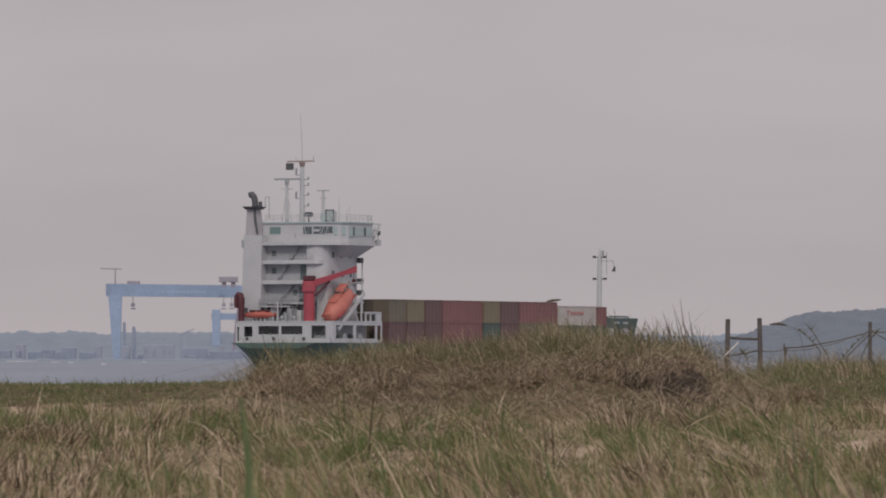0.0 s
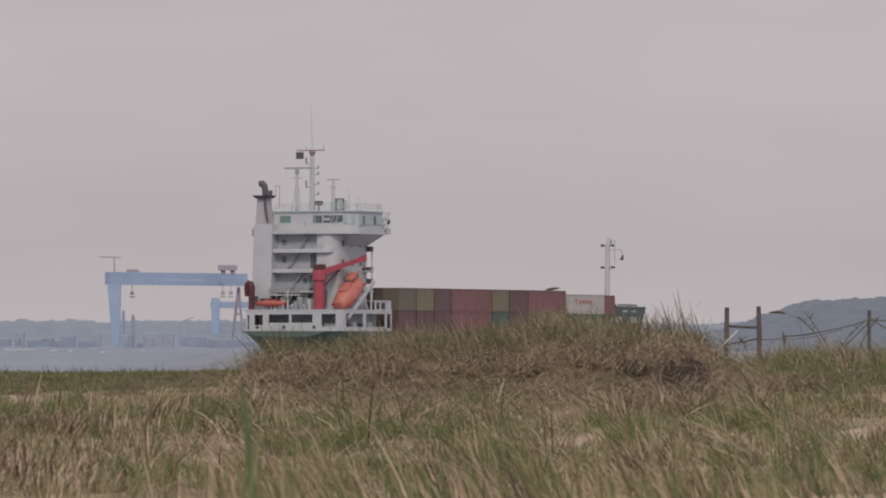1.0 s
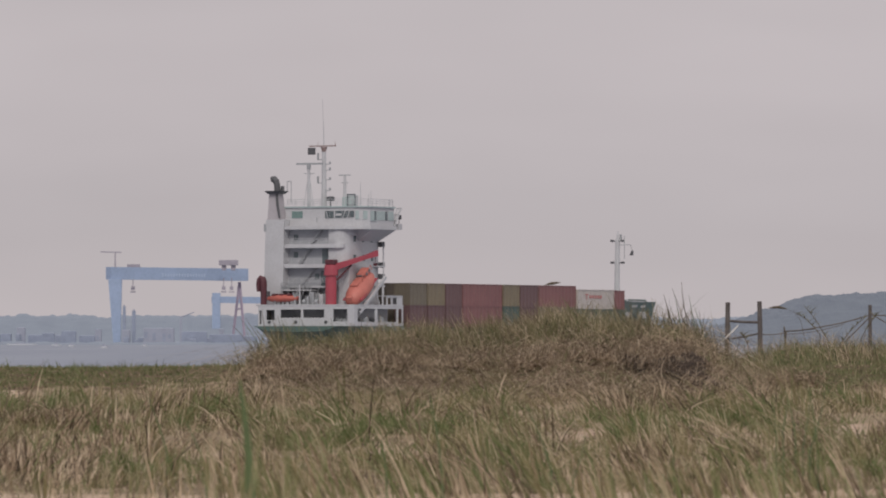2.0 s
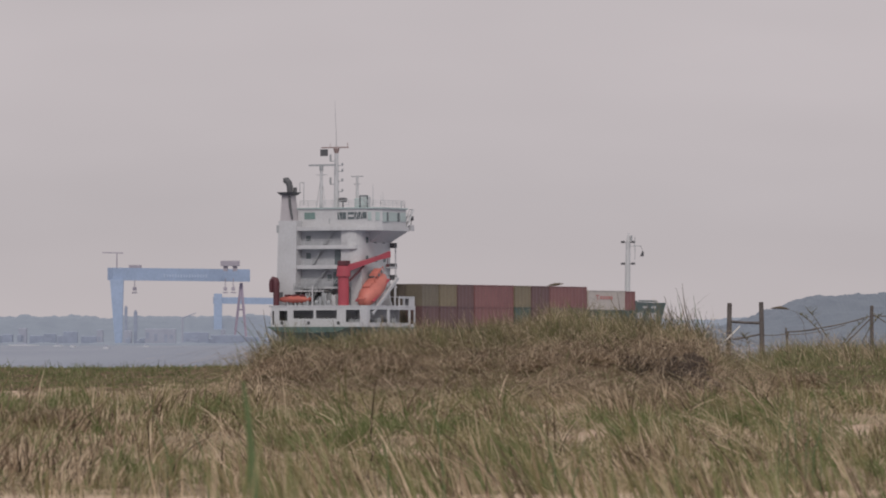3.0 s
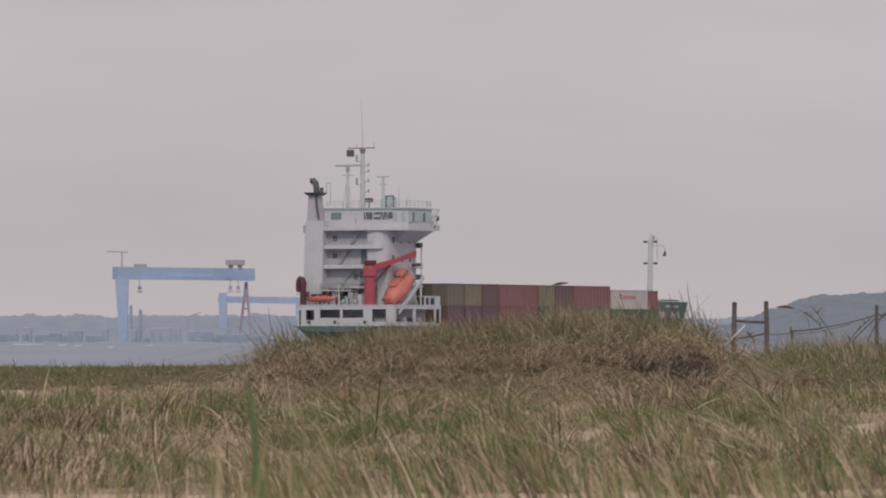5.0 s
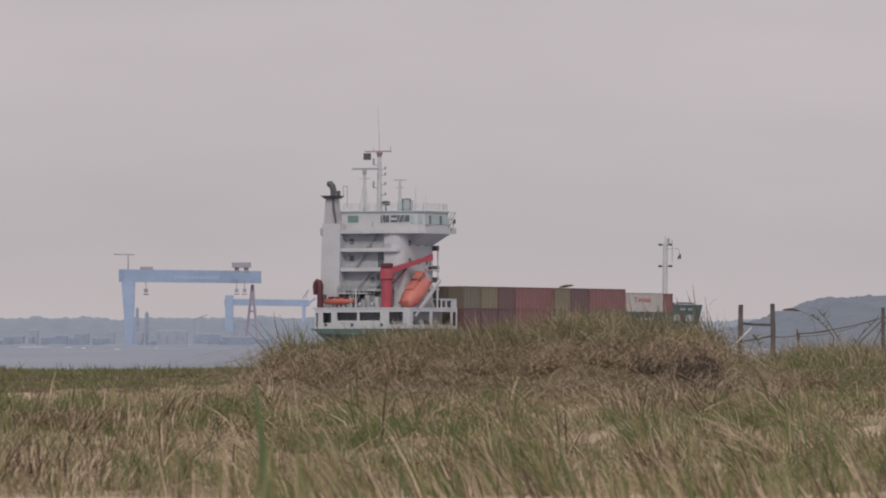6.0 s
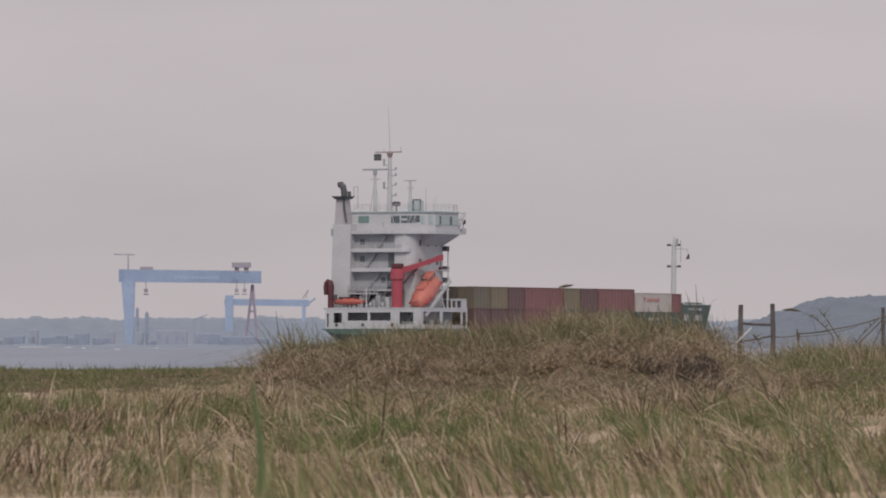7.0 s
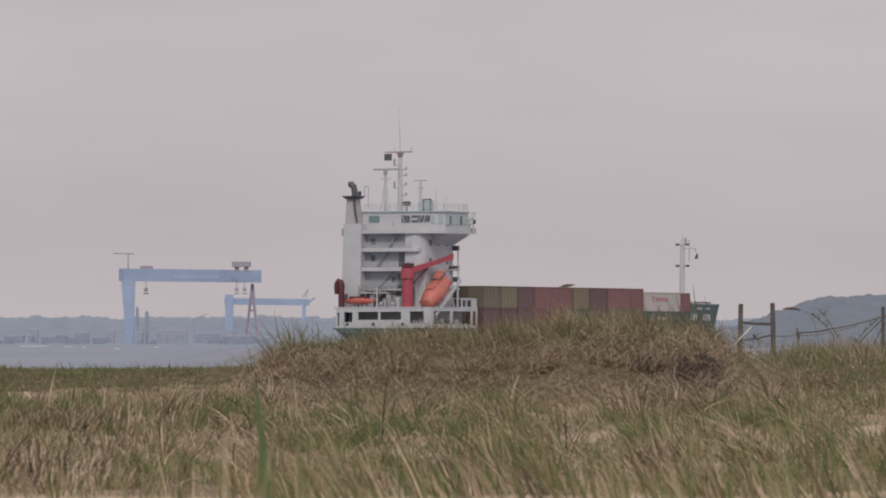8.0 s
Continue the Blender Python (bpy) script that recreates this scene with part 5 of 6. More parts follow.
def scatter_grass():
    mixed, green, straw, dark = [], [], [], []
    # short sward over the dune, thin on the bare sand
    for _ in range(30000):
        y = 47 + 48 * GR.random() ** 0.9
        half = y * 0.0747 + 0.5
        x = GR.uniform(-half, half)
        if on_mound(x, y) and y > CREST_Y - 6:
            continue
        g = grassy(x, y)
        far_left = y > 79 + turf_edge(x, y) and x < -2.4
        if (g < -0.32 and not far_left and GR.random() < 0.9) or (g < -0.05 and not far_left and GR.random() < 0.5) or (y < 51.2 and GR.random() < 0.9):
            continue
        green_band = 0.4 * step(-1.2, -2.2, x) * math.exp(-((y - 68.5) / 3.0) ** 2)
        hue = 0.34 + green_band + 1.1 * rough(x, y * 0.3, 0.55, 33.0) + (0.55 if far_left else 0.2 if y > 76 else 0)
        r = GR.random()
        lo, hi = (0.05, 0.22) if y < 76 else (0.04, 0.12)
        clump(green if r < hue else mixed if r < hue + 0.35 else straw, x, y, 1, 0.01, lo, hi, -0.12, 0.55, 0.0085, 0.2)
    # green turf along the seaward edge, with a few taller tufts
    for _ in range(24000):
        y = GR.uniform(75, 92)
        x = GR.uniform(-y * 0.0747 - 0.5, -2.3) if GR.random() < 0.6 else GR.uniform(3.6, y * 0.0747 + 0.5)
        if y < 79.5 + turf_edge(x, y) + GR.gauss(0, 0.5):
            continue
        r = GR.random() + 1.0 * rough(x, y * 0.5, 1.2, 45.0)
        clump(green if r < 0.74 else mixed if r < 0.9 else straw, x, y, 1, 0.01, 0.03, 0.07 + 0.17 * max(0.0, rough(x, y, 1.1, 44.0) + 0.05), -0.1, 0.6, 0.0095, 0.25)
    for _ in range(80):
        y = GR.uniform(80, 90)
        x = GR.uniform(-y * 0.0747 - 0.5, -2.5)
        clump(dark if GR.random() < 0.4 else green, x, y, GR.randint(6, 14), 0.10, 0.06, 0.22, -0.05, 0.35, 0.006, 0.1)
    # flattened dead stems
    for _ in range(1500):
        y = 47 + 31 * GR.random()
        half = y * 0.0747 + 0.4
        x = GR.uniform(-half, half)
        if grassy(x, y) < -0.33 or y < 51.0:
            continue
        clump(straw if GR.random() < 0.7 else mixed, x, y, GR.randint(5, 12), 0.18, 0.14, 0.42, GR.choice((-1.2, 0.9, 0.5)), 0.5, 0.0068, 0.6)
    # straw washed down about the foot of the hummock
    for _ in range(620):
        y = GR.gauss(73.5, 3.0)
        x = GR.uniform(-2.6, 4.6)
        clump(straw if GR.random() < 0.75 else mixed, x, y, GR.randint(5, 10), 0.22, 0.25, 0.70, GR.choice((-1.3, -0.8, 1.0)), 0.55, 0.0062, 0.75)
    # clumps of living grass in patches, each of one colour and lean
    for _ in range(1150):
        y = 48 + 26 * GR.random()
        half = y * 0.0747 + 0.4
        x = GR.uniform(-half, half)
        stand = rough(x * 1.3, y * 0.45, 0.9, 51.0)
        if stand < -0.10 or (grassy(x, y) < 0.0 and GR.random() < 0.8) or (y < 51.2 and GR.random() < 0.9):
            continue
        hue = 0.42 + 1.5 * rough(x, y * 0.35, 0.7, 33.0) - 0.2 * step(-2.6, -3.6, x * 60 / y)
        r = 0.5 + GR.gauss(0, 0.16)
        side = 0.16 if x * 60 / y < -2.0 else -0.42
        clump(green if r < hue else mixed if r < hue + 0.35 else straw, x, y, GR.randint(18, 40), 0.18, 0.10, 0.24 + 0.40 * max(0.0, stand + 0.1), side * GR.uniform(0.2, 1.4), 0.22, 0.0115, 0.10)
    # a low green band across the bare side
    for _ in range(420):
        y = GR.gauss(69.0, 2.2)
        x = GR.uniform(-y * 0.0747 - 0.3, -1.6)
        if rough(x, y * 0.6, 1.4, 77.0) < -0.08:
            continue
        clump(green if GR.random() < 0.7 else mixed, x, y, GR.randint(10, 20), 0.20, 0.05, 0.20, -0.05, 0.45, 0.009, 0.2)
    # low bright shoots in pockets
    for _ in range(70):
        y = 52 + 17 * GR.random()
        half = y * 0.0747 + 0.3
        x = GR.uniform(-half, half)
        clump(green, x, y, GR.randint(16, 30), 0.20, 0.06, 0.20, -0.1, 0.5, 0.010, 0.15)
    # long loose blades, bent over by the wind
    for _ in range(240):
        y = 51.5 + 21 * GR.random()
        half = y * 0.0747 + 0.4
        x = GR.uniform(-half, half)
        side = 0.35 if x * 60 / y < -2.2 else -0.75
        if grassy(x, y) < -0.15:
            continue
        if GR.random() < 0.15:
            side = -side
        r = GR.random()
        clump(straw if r < 0.42 else mixed if r < 0.75 else green, x, y, GR.randint(2, 6), 0.12, 0.36, 0.80, side * GR.uniform(0.3, 1.5), 0.3, 0.014, 0.18)
    # tall clumps close to the camera, only their upper ends in view
    for _ in range(330):
        y = GR.uniform(17, 45)
        x = GR.uniform(-1.05, 1.05) * (y * 0.0747 + 0.1)
        bearing = x / (y * 0.0747)
        if bearing < -0.5 and GR.random() < 0.5:
            continue
        tall = EYE.z - ground_z(x, y) - 0.0268 * y
        rise = y / 10500 * GR.choice((40, 70, 100, 130, 160, 190)) * GR.uniform(0.7, 1.1)
        side = -0.30 if bearing > -0.35 else GR.choice((-0.16, 0.10, 0.16))
        r = GR.random() + 0.35 * rough(bearing * 3, y * 0.1, 1.0, 61.0) + 0.12 + 0.2 * step(-0.4, -0.7, bearing)
        clump(green if r < 0.44 else mixed if r < 0.80 else straw, x, y, GR.randint(2, 6), 0.09, tall + rise * 0.6, tall + rise, side, 0.10, GR.uniform(0.009, 0.017), 0.02)
    # the hummock: matted dead grass draped down the face
    for _ in range(1650):
        x = GR.uniform(-2.95, 4.25)
        y = GR.uniform(CREST_Y - 8.5, CREST_Y - 0.6)
        if crest(x) < 0.05 or (rough(x * 1.2, y * 0.8, 1.5, 71.0) < -0.12 and GR.random() < 0.75):
            continue
        if any(abs(x - bx) < bw * 0.85 and abs(y - by) < bh * 5.5 for bx, by, bw, bh in BANKS) and GR.random() < 0.88:
            continue
        r = GR.random()
        form = GR.choice(((0.30, 0.70, -1.2, 0.6, 0.0058, 0.90), (0.22, 0.50, 1.6, 0.8, 0.0058, 0.95), (0.22, 0.50, -1.5, 0.8, 0.0058, 0.92), (0.25, 0.55, 1.3, 0.9, 0.0062, 1.05),
                          (0.25, 0.60, 0.5, 0.6, 0.006, 0.70), (0.55, 1.05, 1.3, 0.6, 0.0072, 0.93), (0.55, 1.05, -1.4, 0.6, 0.0072, 0.95)))
        clump(straw if r < 0.80 else mixed if r < 0.94 else green, x, y, GR.randint(6, 12), 0.22, *form)
    # the crest: low dense dead grass, and above it dark wind-blown blades
    for _ in range(760):
        x = GR.uniform(-2.85, 4.25)
        y = GR.uniform(CREST_Y - 1.8, CREST_Y + 2.0)
        if crest(x) < 0.06:
            continue
        r = GR.random()
        top = (0.22 + 0.07 * step(-1.6, -0.6, x) + 0.04 * step(0.2, 2.0, x) + 0.09 * rough(x, 0, 1.1, 16.0)) * GR.uniform(0.7, 1.5) * (1 - 0.62 * step(2.2, 3.3, x))
        clump(dark if r < 0.24 + 0.2 * step(-1.0, -2.4, x) - 0.10 * step(0.5, 2.5, x) else mixed if r < 0.60 else straw if r < 0.78 else green, x, y, GR.randint(8, 16), 0.10, top * 0.5, top * 1.35, -0.15, 0.45, 0.006, 0.22)
    for _ in range(250):
        x = GR.uniform(-2.85, 4.35)
        y = GR.uniform(CREST_Y - 1.5, CREST_Y + 1.5)
        if crest(x) < 0.04:
            continue
        r = GR.random()
        tall = 0.36 + 0.16 * step(0.3, 1.8, x) - 0.16 * step(2.4, 3.2, x) + 0.26 * rough(x, 0, 1.7, 12.0) + 0.16 * step(-1.2, -2.4, x)
        clump(dark if r < 0.6 else mixed if r < 0.85 else green, x, y, GR.randint(2, 6), 0.07, tall * 0.5, tall * 1.2, -0.24, 0.34, 0.0066, 0.06)
    # pale seeding grass, thin over the crest
    for _ in range(210):
        x = GR.uniform(-1.2, 3.8)
        y = GR.uniform(CREST_Y - 1.6, CREST_Y + 0.8)
        r = GR.random()
        tall = 0.40 + 0.12 * step(0.3, 2.0, x) - 0.26 * step(2.2, 3.2, x) + 0.2 * rough(x, 0, 1.3, 14.0)
        clump(straw if r < 0.5 else mixed if r < 0.88 else green, x, y, GR.randint(5, 10), 0.12, tall * 0.6, tall * 1.15, -0.25, 0.34, 0.0055, 0.08)
    # tall wisps that stand over the rest
    for _ in range(110):
        x = GR.uniform(-2.7, 4.1)
        y = GR.uniform(CREST_Y - 1.4, CREST_Y + 1.0)
        r = GR.random()
        tall = 0.50 + 0.22 * step(1.6, 3.0, x) + 0.25 * rough(x, 0, 2.1, 15.0)
        clump(dark if r < 0.5 else mixed if r < 0.8 else straw, x, y, GR.randint(1, 3), 0.08, tall * 0.6, tall * 1.2, -0.24, 0.36, 0.006, 0.06)
    # seeding heads, pale and thin, over the middle of the crest
    for _ in range(150):
        x, y = GR.uniform(-1.2, 1.8), GR.uniform(CREST_Y - 1.4, CREST_Y + 1.0)
        r = GR.random()
        clump(straw if r < 0.4 else mixed if r < 0.8 else dark, x, y, GR.randint(3, 7), 0.16, 0.26, 0.58, -0.25, 0.4, 0.0052, 0.08)
    # thin brown stems, thickest towards the seaward end of the crest
    for _ in range(190):
        x = GR.choice((GR.uniform(1.2, 2.9), GR.uniform(1.2, 2.9), GR.uniform(2.9, 4.35)))
        y = GR.uniform(CREST_Y - 1.4, CREST_Y + 1.2)
        r = GR.random()
        clump(straw if r < 0.4 else dark if r < 0.75 else mixed, x, y, GR.randint(3, 7), 0.14, 0.26, 0.62 + 0.14 * rough(x, 0, 2.5, 17.0), -0.22, 0.36, 0.0046, 0.06)
    # rough grass about the fence
    for _ in range(1000):
        y = 78 + 50 * GR.random()
        x = y * GR.uniform(0.044, 0.079)
        r = GR.random()
        near = y < 92
        clump(green if r < 0.42 else mixed if r < 0.62 else straw if r < 0.78 else dark, x, y, GR.randint(7, 15), 0.14, 0.06, 0.19 if near else 0.54, -0.2, 0.40, 0.0068, 0.2)
    # thin dry stems before and behind the fence
    for _ in range(260):
        y = GR.uniform(98, 130)
        x = y * GR.uniform(0.046, 0.079)
        clump(straw if GR.random() < 0.6 else mixed, x, y, GR.randint(3, 7), 0.2, 0.35, 0.80, -0.25, 0.45, 0.0048, 0.12)
    # thin grass over the rest of the dune
    for _ in range(2600):
        x, y = GR.uniform(-16, 17), GR.uniform(22, 104)
        if abs(x) < y * 0.0747 + 0.6 or (y > 92 and x < 4):
            continue
        r = GR.random()
        clump(green if r < 0.3 else mixed if r < 0.7 else straw, x, y, GR.randint(6, 11), 0.15, 0.12, 0.42, -0.2, 0.35, 0.009, 0.15)
    for name, rows, m, lab in (("dune_grass", mixed, M_GRASS, "dry olive and tan marram grass over the dune"),
                               ("green_grass", green, M_GRASS_GREEN, "fresh green blades among the dune grass"),
                               ("dead_grass", straw, M_STRAW, "matted brown dead grass over the hummock"),
                               ("crest_grass", dark, M_DARKGRASS, "dark wind-blown grass along the hummock crest")):
        tagged(new(name, blade_mesh(name, rows, m)), lab, "grass", kind="stuff")


scatter_grass()


def make_root_banks():
    """Dark root banks where the hummock is undercut, the hollows' shade in their colour."""
    rng = random.Random(8)
    for x, y, sx, sz in BANKS:
        bm = bmesh.new()
        bmesh.ops.create_icosphere(bm, subdivisions=4, radius=1.0)
        for v in bm.verts:
            q = 1 + 0.6 * noise.noise(v.co * 2.3 + Vector((x * 9, 0, 0))) + 0.45 * noise.noise(v.co * 6 + Vector((0, x * 9, 0)))
            dx, dy = v.co.x * sx * q, v.co.y * sz * 5.5 * q
            v.co = Vector((dx, dy, ground_z(x + dx, y + dy) - ground_z(x, y) + v.co.z * 0.10 * q + 0.03 * noise.noise(v.co * 11)))
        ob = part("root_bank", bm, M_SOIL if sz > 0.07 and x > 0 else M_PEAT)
        ob.matrix_basis = pose(x, y, ground_z(x, y))
        tagged(ob, "dark bank of soil, roots and painted shade in the dune", "soil bank", "root banks")
        rows = []
        for i in range(170):
            a = rng.uniform(-1.6, 1.6)
            dy = sz * 5.5 * rng.uniform(-1.1, 1.2)
            rows.append((a * sx, dy, ground_z(x + a * sx, y + dy) - ground_z(x, y) + 0.08, rng.uniform(0.12, 0.55), rng.gauss(0.1, 0.9), -0.2, rng.uniform(0.004, 0.009), rng.gauss(0, 0.5), rng.uniform(0.4, 1.3)))
        fringe = new("root_fringe", blade_mesh("root_fringe", rows, M_STRAW))
        tagged(fringe, kind="stuff")
        fringe.parent = ob


make_root_banks()

# ---- swaying tufts, stalks and seed heads ----
SWAY = []
TUFT_MESHES = {}


def tuft_mesh(kind, i):
    key = (kind, i)
    if key not in TUFT_MESHES:
        rng = random.Random(100 + i + len(kind) * 17)
        rows = []
        for k in range(20):
            r, a = rng.random() * 0.14, rng.random() * 6.28
            rows.append((r * math.cos(a), r * math.sin(a), 0.0, rng.uniform(0.22, 0.62), rng.gauss(-0.25, 0.34), rng.gauss(0, 0.3), rng.uniform(0.006, 0.010), rng.gauss(0, 0.5), max(0, rng.gauss(0.14, 0.12))))
        TUFT_MESHES[key] = blade_mesh("grass_tuft", rows, {"green": M_GRASS_GREEN, "dry": M_GRASS, "straw": M_STRAW, "dark": M_DARKGRASS}[kind])
    return TUFT_MESHES[key]


def tuft(x, y, size, kind, i, amp):
    ob = new("grass_tuft", tuft_mesh(kind, i % 5))
    ob.scale = (size, size, size)
    word = {"green": "fresh green", "dry": "olive and tan", "straw": "straw-coloured", "dark": "dark olive"}[kind]
    tagged(ob, word + " marram grass tuft swaying in the wind", "grass tuft", "swaying tufts")
    spot = (x, y, ground_z(x, y) - 0.03)
    ob.location = spot
    SWAY.append((ob, spot, amp, 37.0 * i))


def make_tufts():
    rng = random.Random(21)
    for i in range(46):
        x = -2.5 + 6.6 * (i + rng.random()) / 46
        y = CREST_Y - 1.3 + rng.random() * 2.4
        big = 0.72 + 0.25 * step(0.0, 3.2, x) + rng.uniform(-0.2, 0.2)
        tuft(x, y, big, rng.choice(("dark", "dry", "straw", "dark")), i, rng.uniform(2.0, 4.5))
    for i in range(40):
        y = rng.uniform(54.5, 70)
        x = rng.uniform(-1, 1) * y * 0.072
        tuft(x, y, rng.uniform(0.55, 0.95), rng.choice(("dry", "green", "green", "straw")), i + 60, rng.uniform(2.0, 4.0))
    for i in range(12):
        y = rng.uniform(92, 118)
        x = y * rng.uniform(0.047, 0.076)
        tuft(x, y, rng.uniform(0.7, 1.0), rng.choice(("dry", "green", "straw")), i + 120, rng.uniform(2.0, 4.0))


make_tufts()


def stalk(px0, py0, px1, py1, d, w, material, label, bend=0.0, head=0.0, amp=2.0):
    """A single stem from the ground through one bearing to its tip; head: length of the seed head."""
    def at(px, py):
        return Vector(((px - 784) / 10500 * d, d, EYE.z + (601 - py) / 10500 * d))
    a, b = at(px0, py0), at(px1, py1)
    foot = Vector((a.x, d, min(a.z, ground_z(a.x, d) - 0.02)))
    bm = bmesh.new()
    pts = [foot] if (foot - a).length < 0.02 else [foot, foot.lerp(a, 0.5), a]
    side = Vector((b.z - a.z, 0, -(b.x - a.x)))
    pts += [a.lerp(b, k / 5) + side * bend * math.sin(math.pi * k / 5 * 0.9) for k in range(1, 6)]
    pts = [p - foot for p in pts]
    n = len(pts)
    ob = thing("grass_stalk", label, "grass stalk", "grass stalks")
    pipe(bm, pts, [w / 2 * (1 - 0.75 * (k / (n - 1)) ** 2) for k in range(n)], 5)
    part("stem", bm, material, ob)
    if head:
        tip, way = pts[-1], (pts[-1] - pts[-2]).normalized()
        bm = bmesh.new()
        pipe(bm, [tip - way * head * q for q in (1.0, 0.75, 0.4, 0.1, 0)], [w * 0.6, w * 2.2, w * 2.8, w * 1.8, w * 0.3], 6)
        part("seed_head", bm, M_HEAD, ob, "dark seed head")
    ob.location = foot
    SWAY.append((ob, tuple(foot), amp, px0 * 1.7))


def reed(bearings, d, w):
    """A bent reed whose dark head lies along the last stretch."""
    pts = [Vector(((px - 784) / 10500 * d, d, EYE.z + (601 - py) / 10500 * d)) for px, py in bearings]
    foot = Vector((pts[0].x, d, ground_z(pts[0].x, d) - 0.02))
    pts = [p - foot for p in [foot] + pts]
    ob = thing("grass_stalk", "bent reed stem with a dark drooping head", "grass stalk", "grass stalks")
    part("stem", pipe(bmesh.new(), pts, [w / 2 * (1 - 0.1 * k) for k in range(len(pts))], 5), M_HEAD, ob)
    a, m, b = pts[-3], pts[-2], pts[-1]
    part("seed_head", pipe(bmesh.new(), [a, a.lerp(m, 0.5), m, m.lerp(b, 0.5), b], [w * 0.7, w * 2.6, w * 3.4, w * 2.4, w * 0.4], 6), M_HEAD, ob, "dark seed head")
    ob.location = foot
    SWAY.append((ob, tuple(foot), 0.7, bearings[0][0] * 1.7))


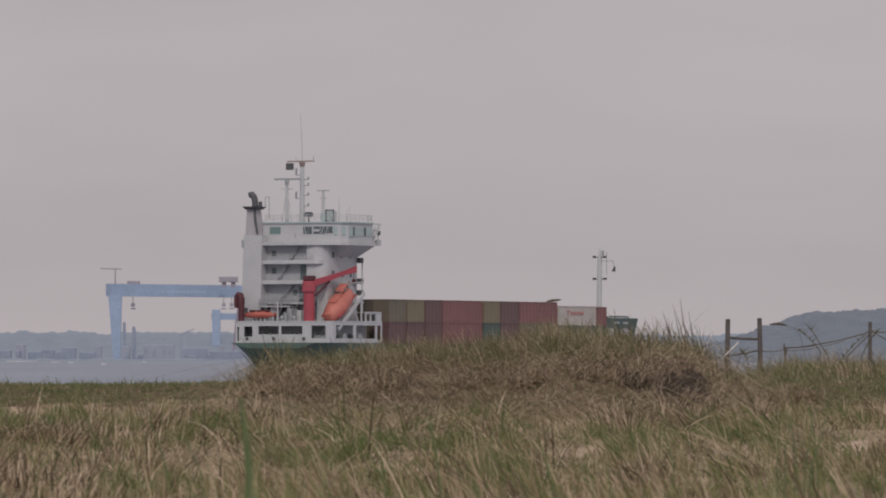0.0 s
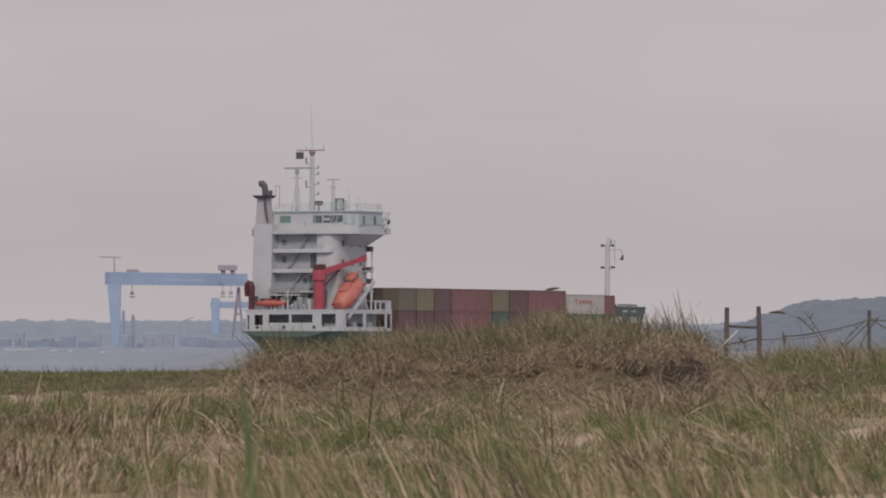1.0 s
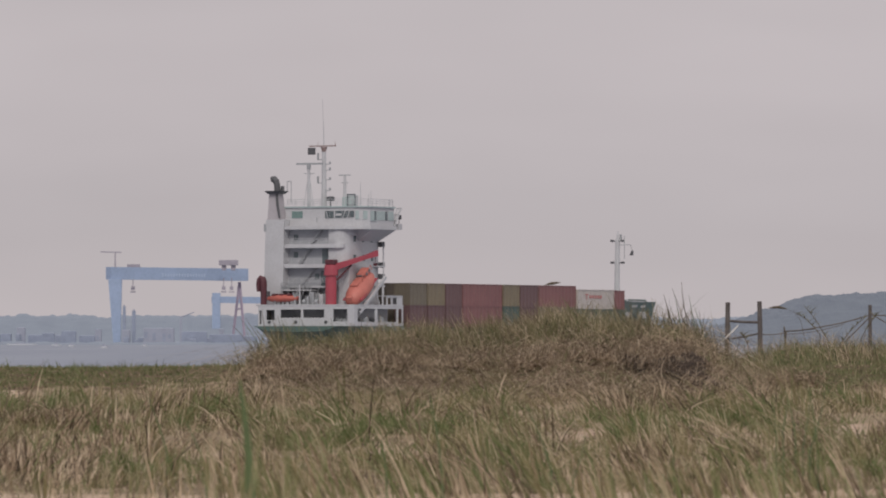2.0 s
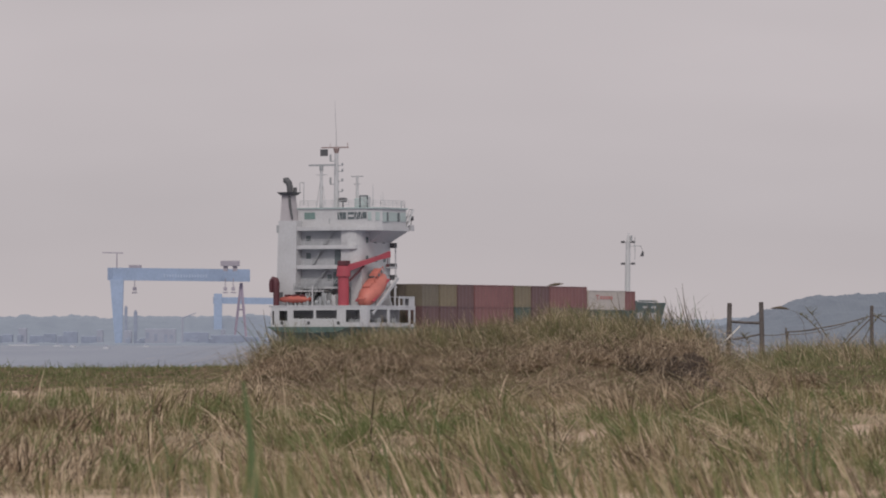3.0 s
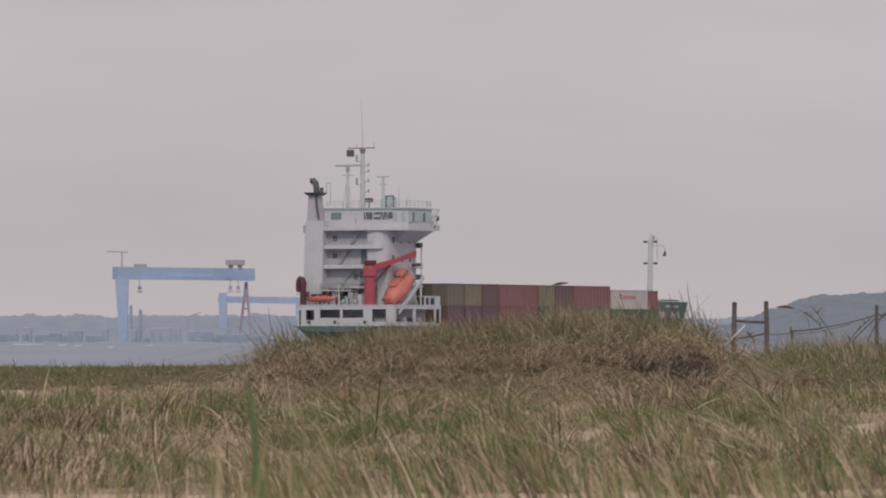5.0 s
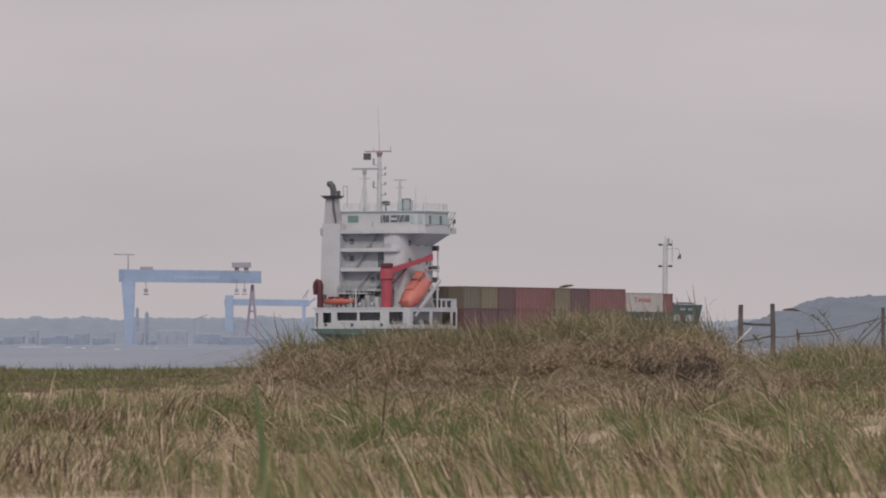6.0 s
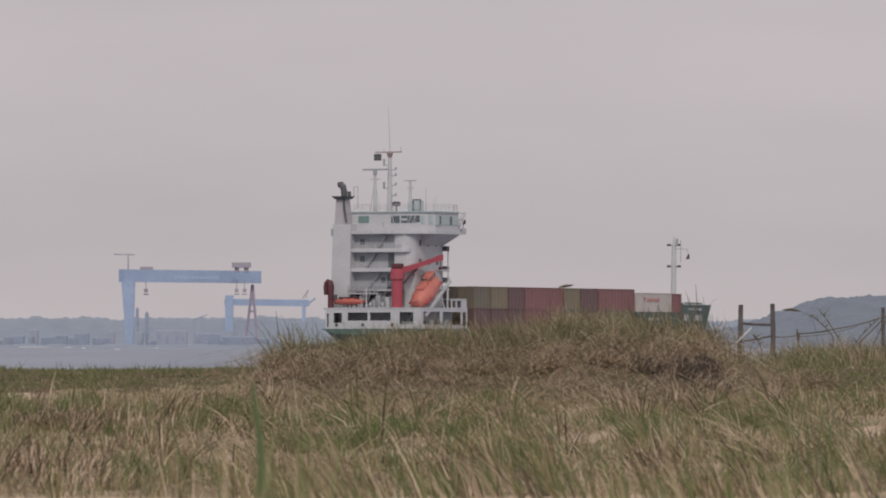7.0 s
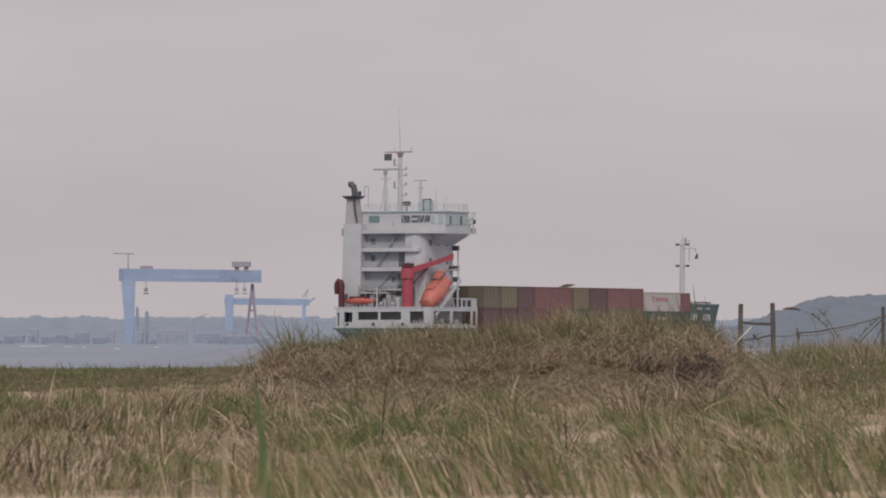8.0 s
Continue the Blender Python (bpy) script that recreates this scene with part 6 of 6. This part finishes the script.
def make_stalks():
    rng = random.Random(31)
    stalk(453, 900, 431, 672, 24, 0.046, M_STALK, "broad green marram blade standing close by", 0.02, amp=0.5)
    for px0, py0, px1, py1, d, w in ((790, 860, 764, 690, 36, 0.018), (1440, 800, 1468, 690, 40, 0.012), (1395, 760, 1404, 700, 44, 0.012), (985, 830, 945, 720, 38, 0.014), (1412, 775, 1392, 690, 42, 0.012), (1428, 790, 1440, 700, 43, 0.012), (1455, 790, 1436, 672, 45, 0.012), (1380, 770, 1372, 705, 46, 0.010), (1020, 850, 1042, 770, 38, 0.012), (300, 800, 262, 700, 42, 0.012), (372, 830, 330, 735, 40, 0.013), (1200, 800, 1172, 700, 44, 0.011), (690, 840, 672, 745, 40, 0.012)):
        stalk(px0, py0, px1, py1, d, w, M_STALK, "green marram blade leaning in the wind", 0.03, amp=1.2)
    # dark stems that stand over the crest
    crest_stems = [(478, 622, 440, 560, 0), (462, 628, 415, 575, 0), (485, 615, 470, 545, 0), (500, 610, 478, 552, 0), (520, 605, 505, 560, 0), (545, 605, 540, 562, 0),
                   (600, 605, 590, 560, 0), (660, 600, 690, 570, 0), (745, 600, 760, 545, 0), (820, 598, 800, 548, 0), (905, 596, 880, 540, 0), (1005, 590, 985, 545, 0),
                   (1055, 590, 1062, 540, 0), (1115, 590, 1095, 515, 0), (1140, 590, 1150, 535, 0), (1190, 600, 1186, 545, 0), (1215, 605, 1200, 520, 0), (1222, 600, 1196, 508, 0),
                   (1235, 610, 1212, 498, 0), (1258, 622, 1215, 535, 0), (1262, 618, 1236, 545, 0), (1270, 625, 1252, 560, 0), (1180, 600, 1150, 540, 0), (1160, 598, 1185, 545, 0), (470, 626, 428, 566, 0), (492, 618, 455, 578, 0), (505, 612, 497, 556, 0), (474, 630, 452, 600, 0), (512, 612, 528, 566, 0), (1244, 612, 1228, 520, 0), (1250, 618, 1240, 548, 0), (1276, 628, 1262, 572, 0), (1240, 610, 1262, 560, 0), (1205, 600, 1180, 520, 0)]
    for px0, py0, px1, py1, hd in crest_stems:
        stalk(px0, py0, px1, py1, CREST_Y - 0.5 + rng.random(), rng.uniform(0.011, 0.020), M_HEAD if rng.random() < 0.75 else M_STALK, "thin dark grass stem standing over the hummock crest", rng.uniform(-0.06, 0.06), amp=2.5)
    reed([(948, 590), (955, 540), (962, 510), (972, 503), (985, 500.5), (1000, 499)], CREST_Y, 0.007)
    reed([(1432, 605), (1424, 566), (1412, 550), (1400, 545), (1384, 541.5), (1366, 543)], 100, 0.008)
    for k, (px0, py0, px1, py1) in enumerate(((1474, 606, 1432, 543), (1458, 590, 1416, 552), (1490, 612, 1536, 562), (1530, 600, 1560, 556), (1330, 612, 1316, 590))):
        sprig(px0, py0, px1, py1, 112, 40 + k)


def sprig(px0, py0, px1, py1, d, seed):
    """A dry weed: a bent stem with short dark leaves along it."""
    rng = random.Random(seed)
    a, b = (Vector(((px - 784) / 10500 * d, d, EYE.z + (601 - py) / 10500 * d)) for px, py in ((px0, py0), (px1, py1)))
    foot = Vector((a.x, d, ground_z(a.x, d) - 0.02))
    ob = thing("weed", "dry dark leafy weed standing by the fence", "weed", "weeds by the fence")
    pts = [foot, a] + [a.lerp(b, k / 6) + Vector((0, 0, 0.05 * math.sin(math.pi * k / 6))) for k in range(1, 7)]
    pts = [p - foot for p in pts]
    part("stem", pipe(bmesh.new(), pts, [0.010 - 0.001 * k for k in range(len(pts))], 5), M_HEAD, ob)
    rows = []
    for k in range(26):
        i = rng.randint(2, len(pts) - 2)
        p = pts[i].lerp(pts[i + 1], rng.random())
        rows.append((p.x, p.y, p.z, rng.uniform(0.06, 0.20), rng.choice((-1, 1)) * rng.uniform(0.4, 1.3), rng.uniform(-0.4, 0.4), rng.uniform(0.008, 0.015), rng.gauss(0, 0.5), rng.uniform(0.2, 0.9)))
    leaves = new("foliage", blade_mesh("foliage", rows, M_DARKGRASS))
    leaves.parent = ob
    ob.location = foot
    SWAY.append((ob, tuple(foot), 0.9, px0 * 1.3))


make_stalks()


# ---- what moves ----
def motions():
    times = [0.5 * i for i in range(17)]
    walk(SHIP, [(t, ship_pose(t)) for t in times])
    for ob, place in CARGO:
        walk(ob, [(t, ship_pose(t) @ place) for t in times])
    for ob, spot, amp, phase in SWAY:
        rows = []
        for i in range(21):
            t = 0.4 * i
            gust = math.sin(2 * math.pi * t / 1.7 + phase) + 0.6 * math.sin(2 * math.pi * t / 0.93 + 2.1 * phase) + 0.5 * math.sin(2 * math.pi * t / 4.1 + spot[0])
            rows.append((t, pose(*spot, 0.35 * amp * math.sin(2 * math.pi * t / 1.3 + phase), amp * 0.6 * gust, 0)))
        walk(ob, rows)


motions()
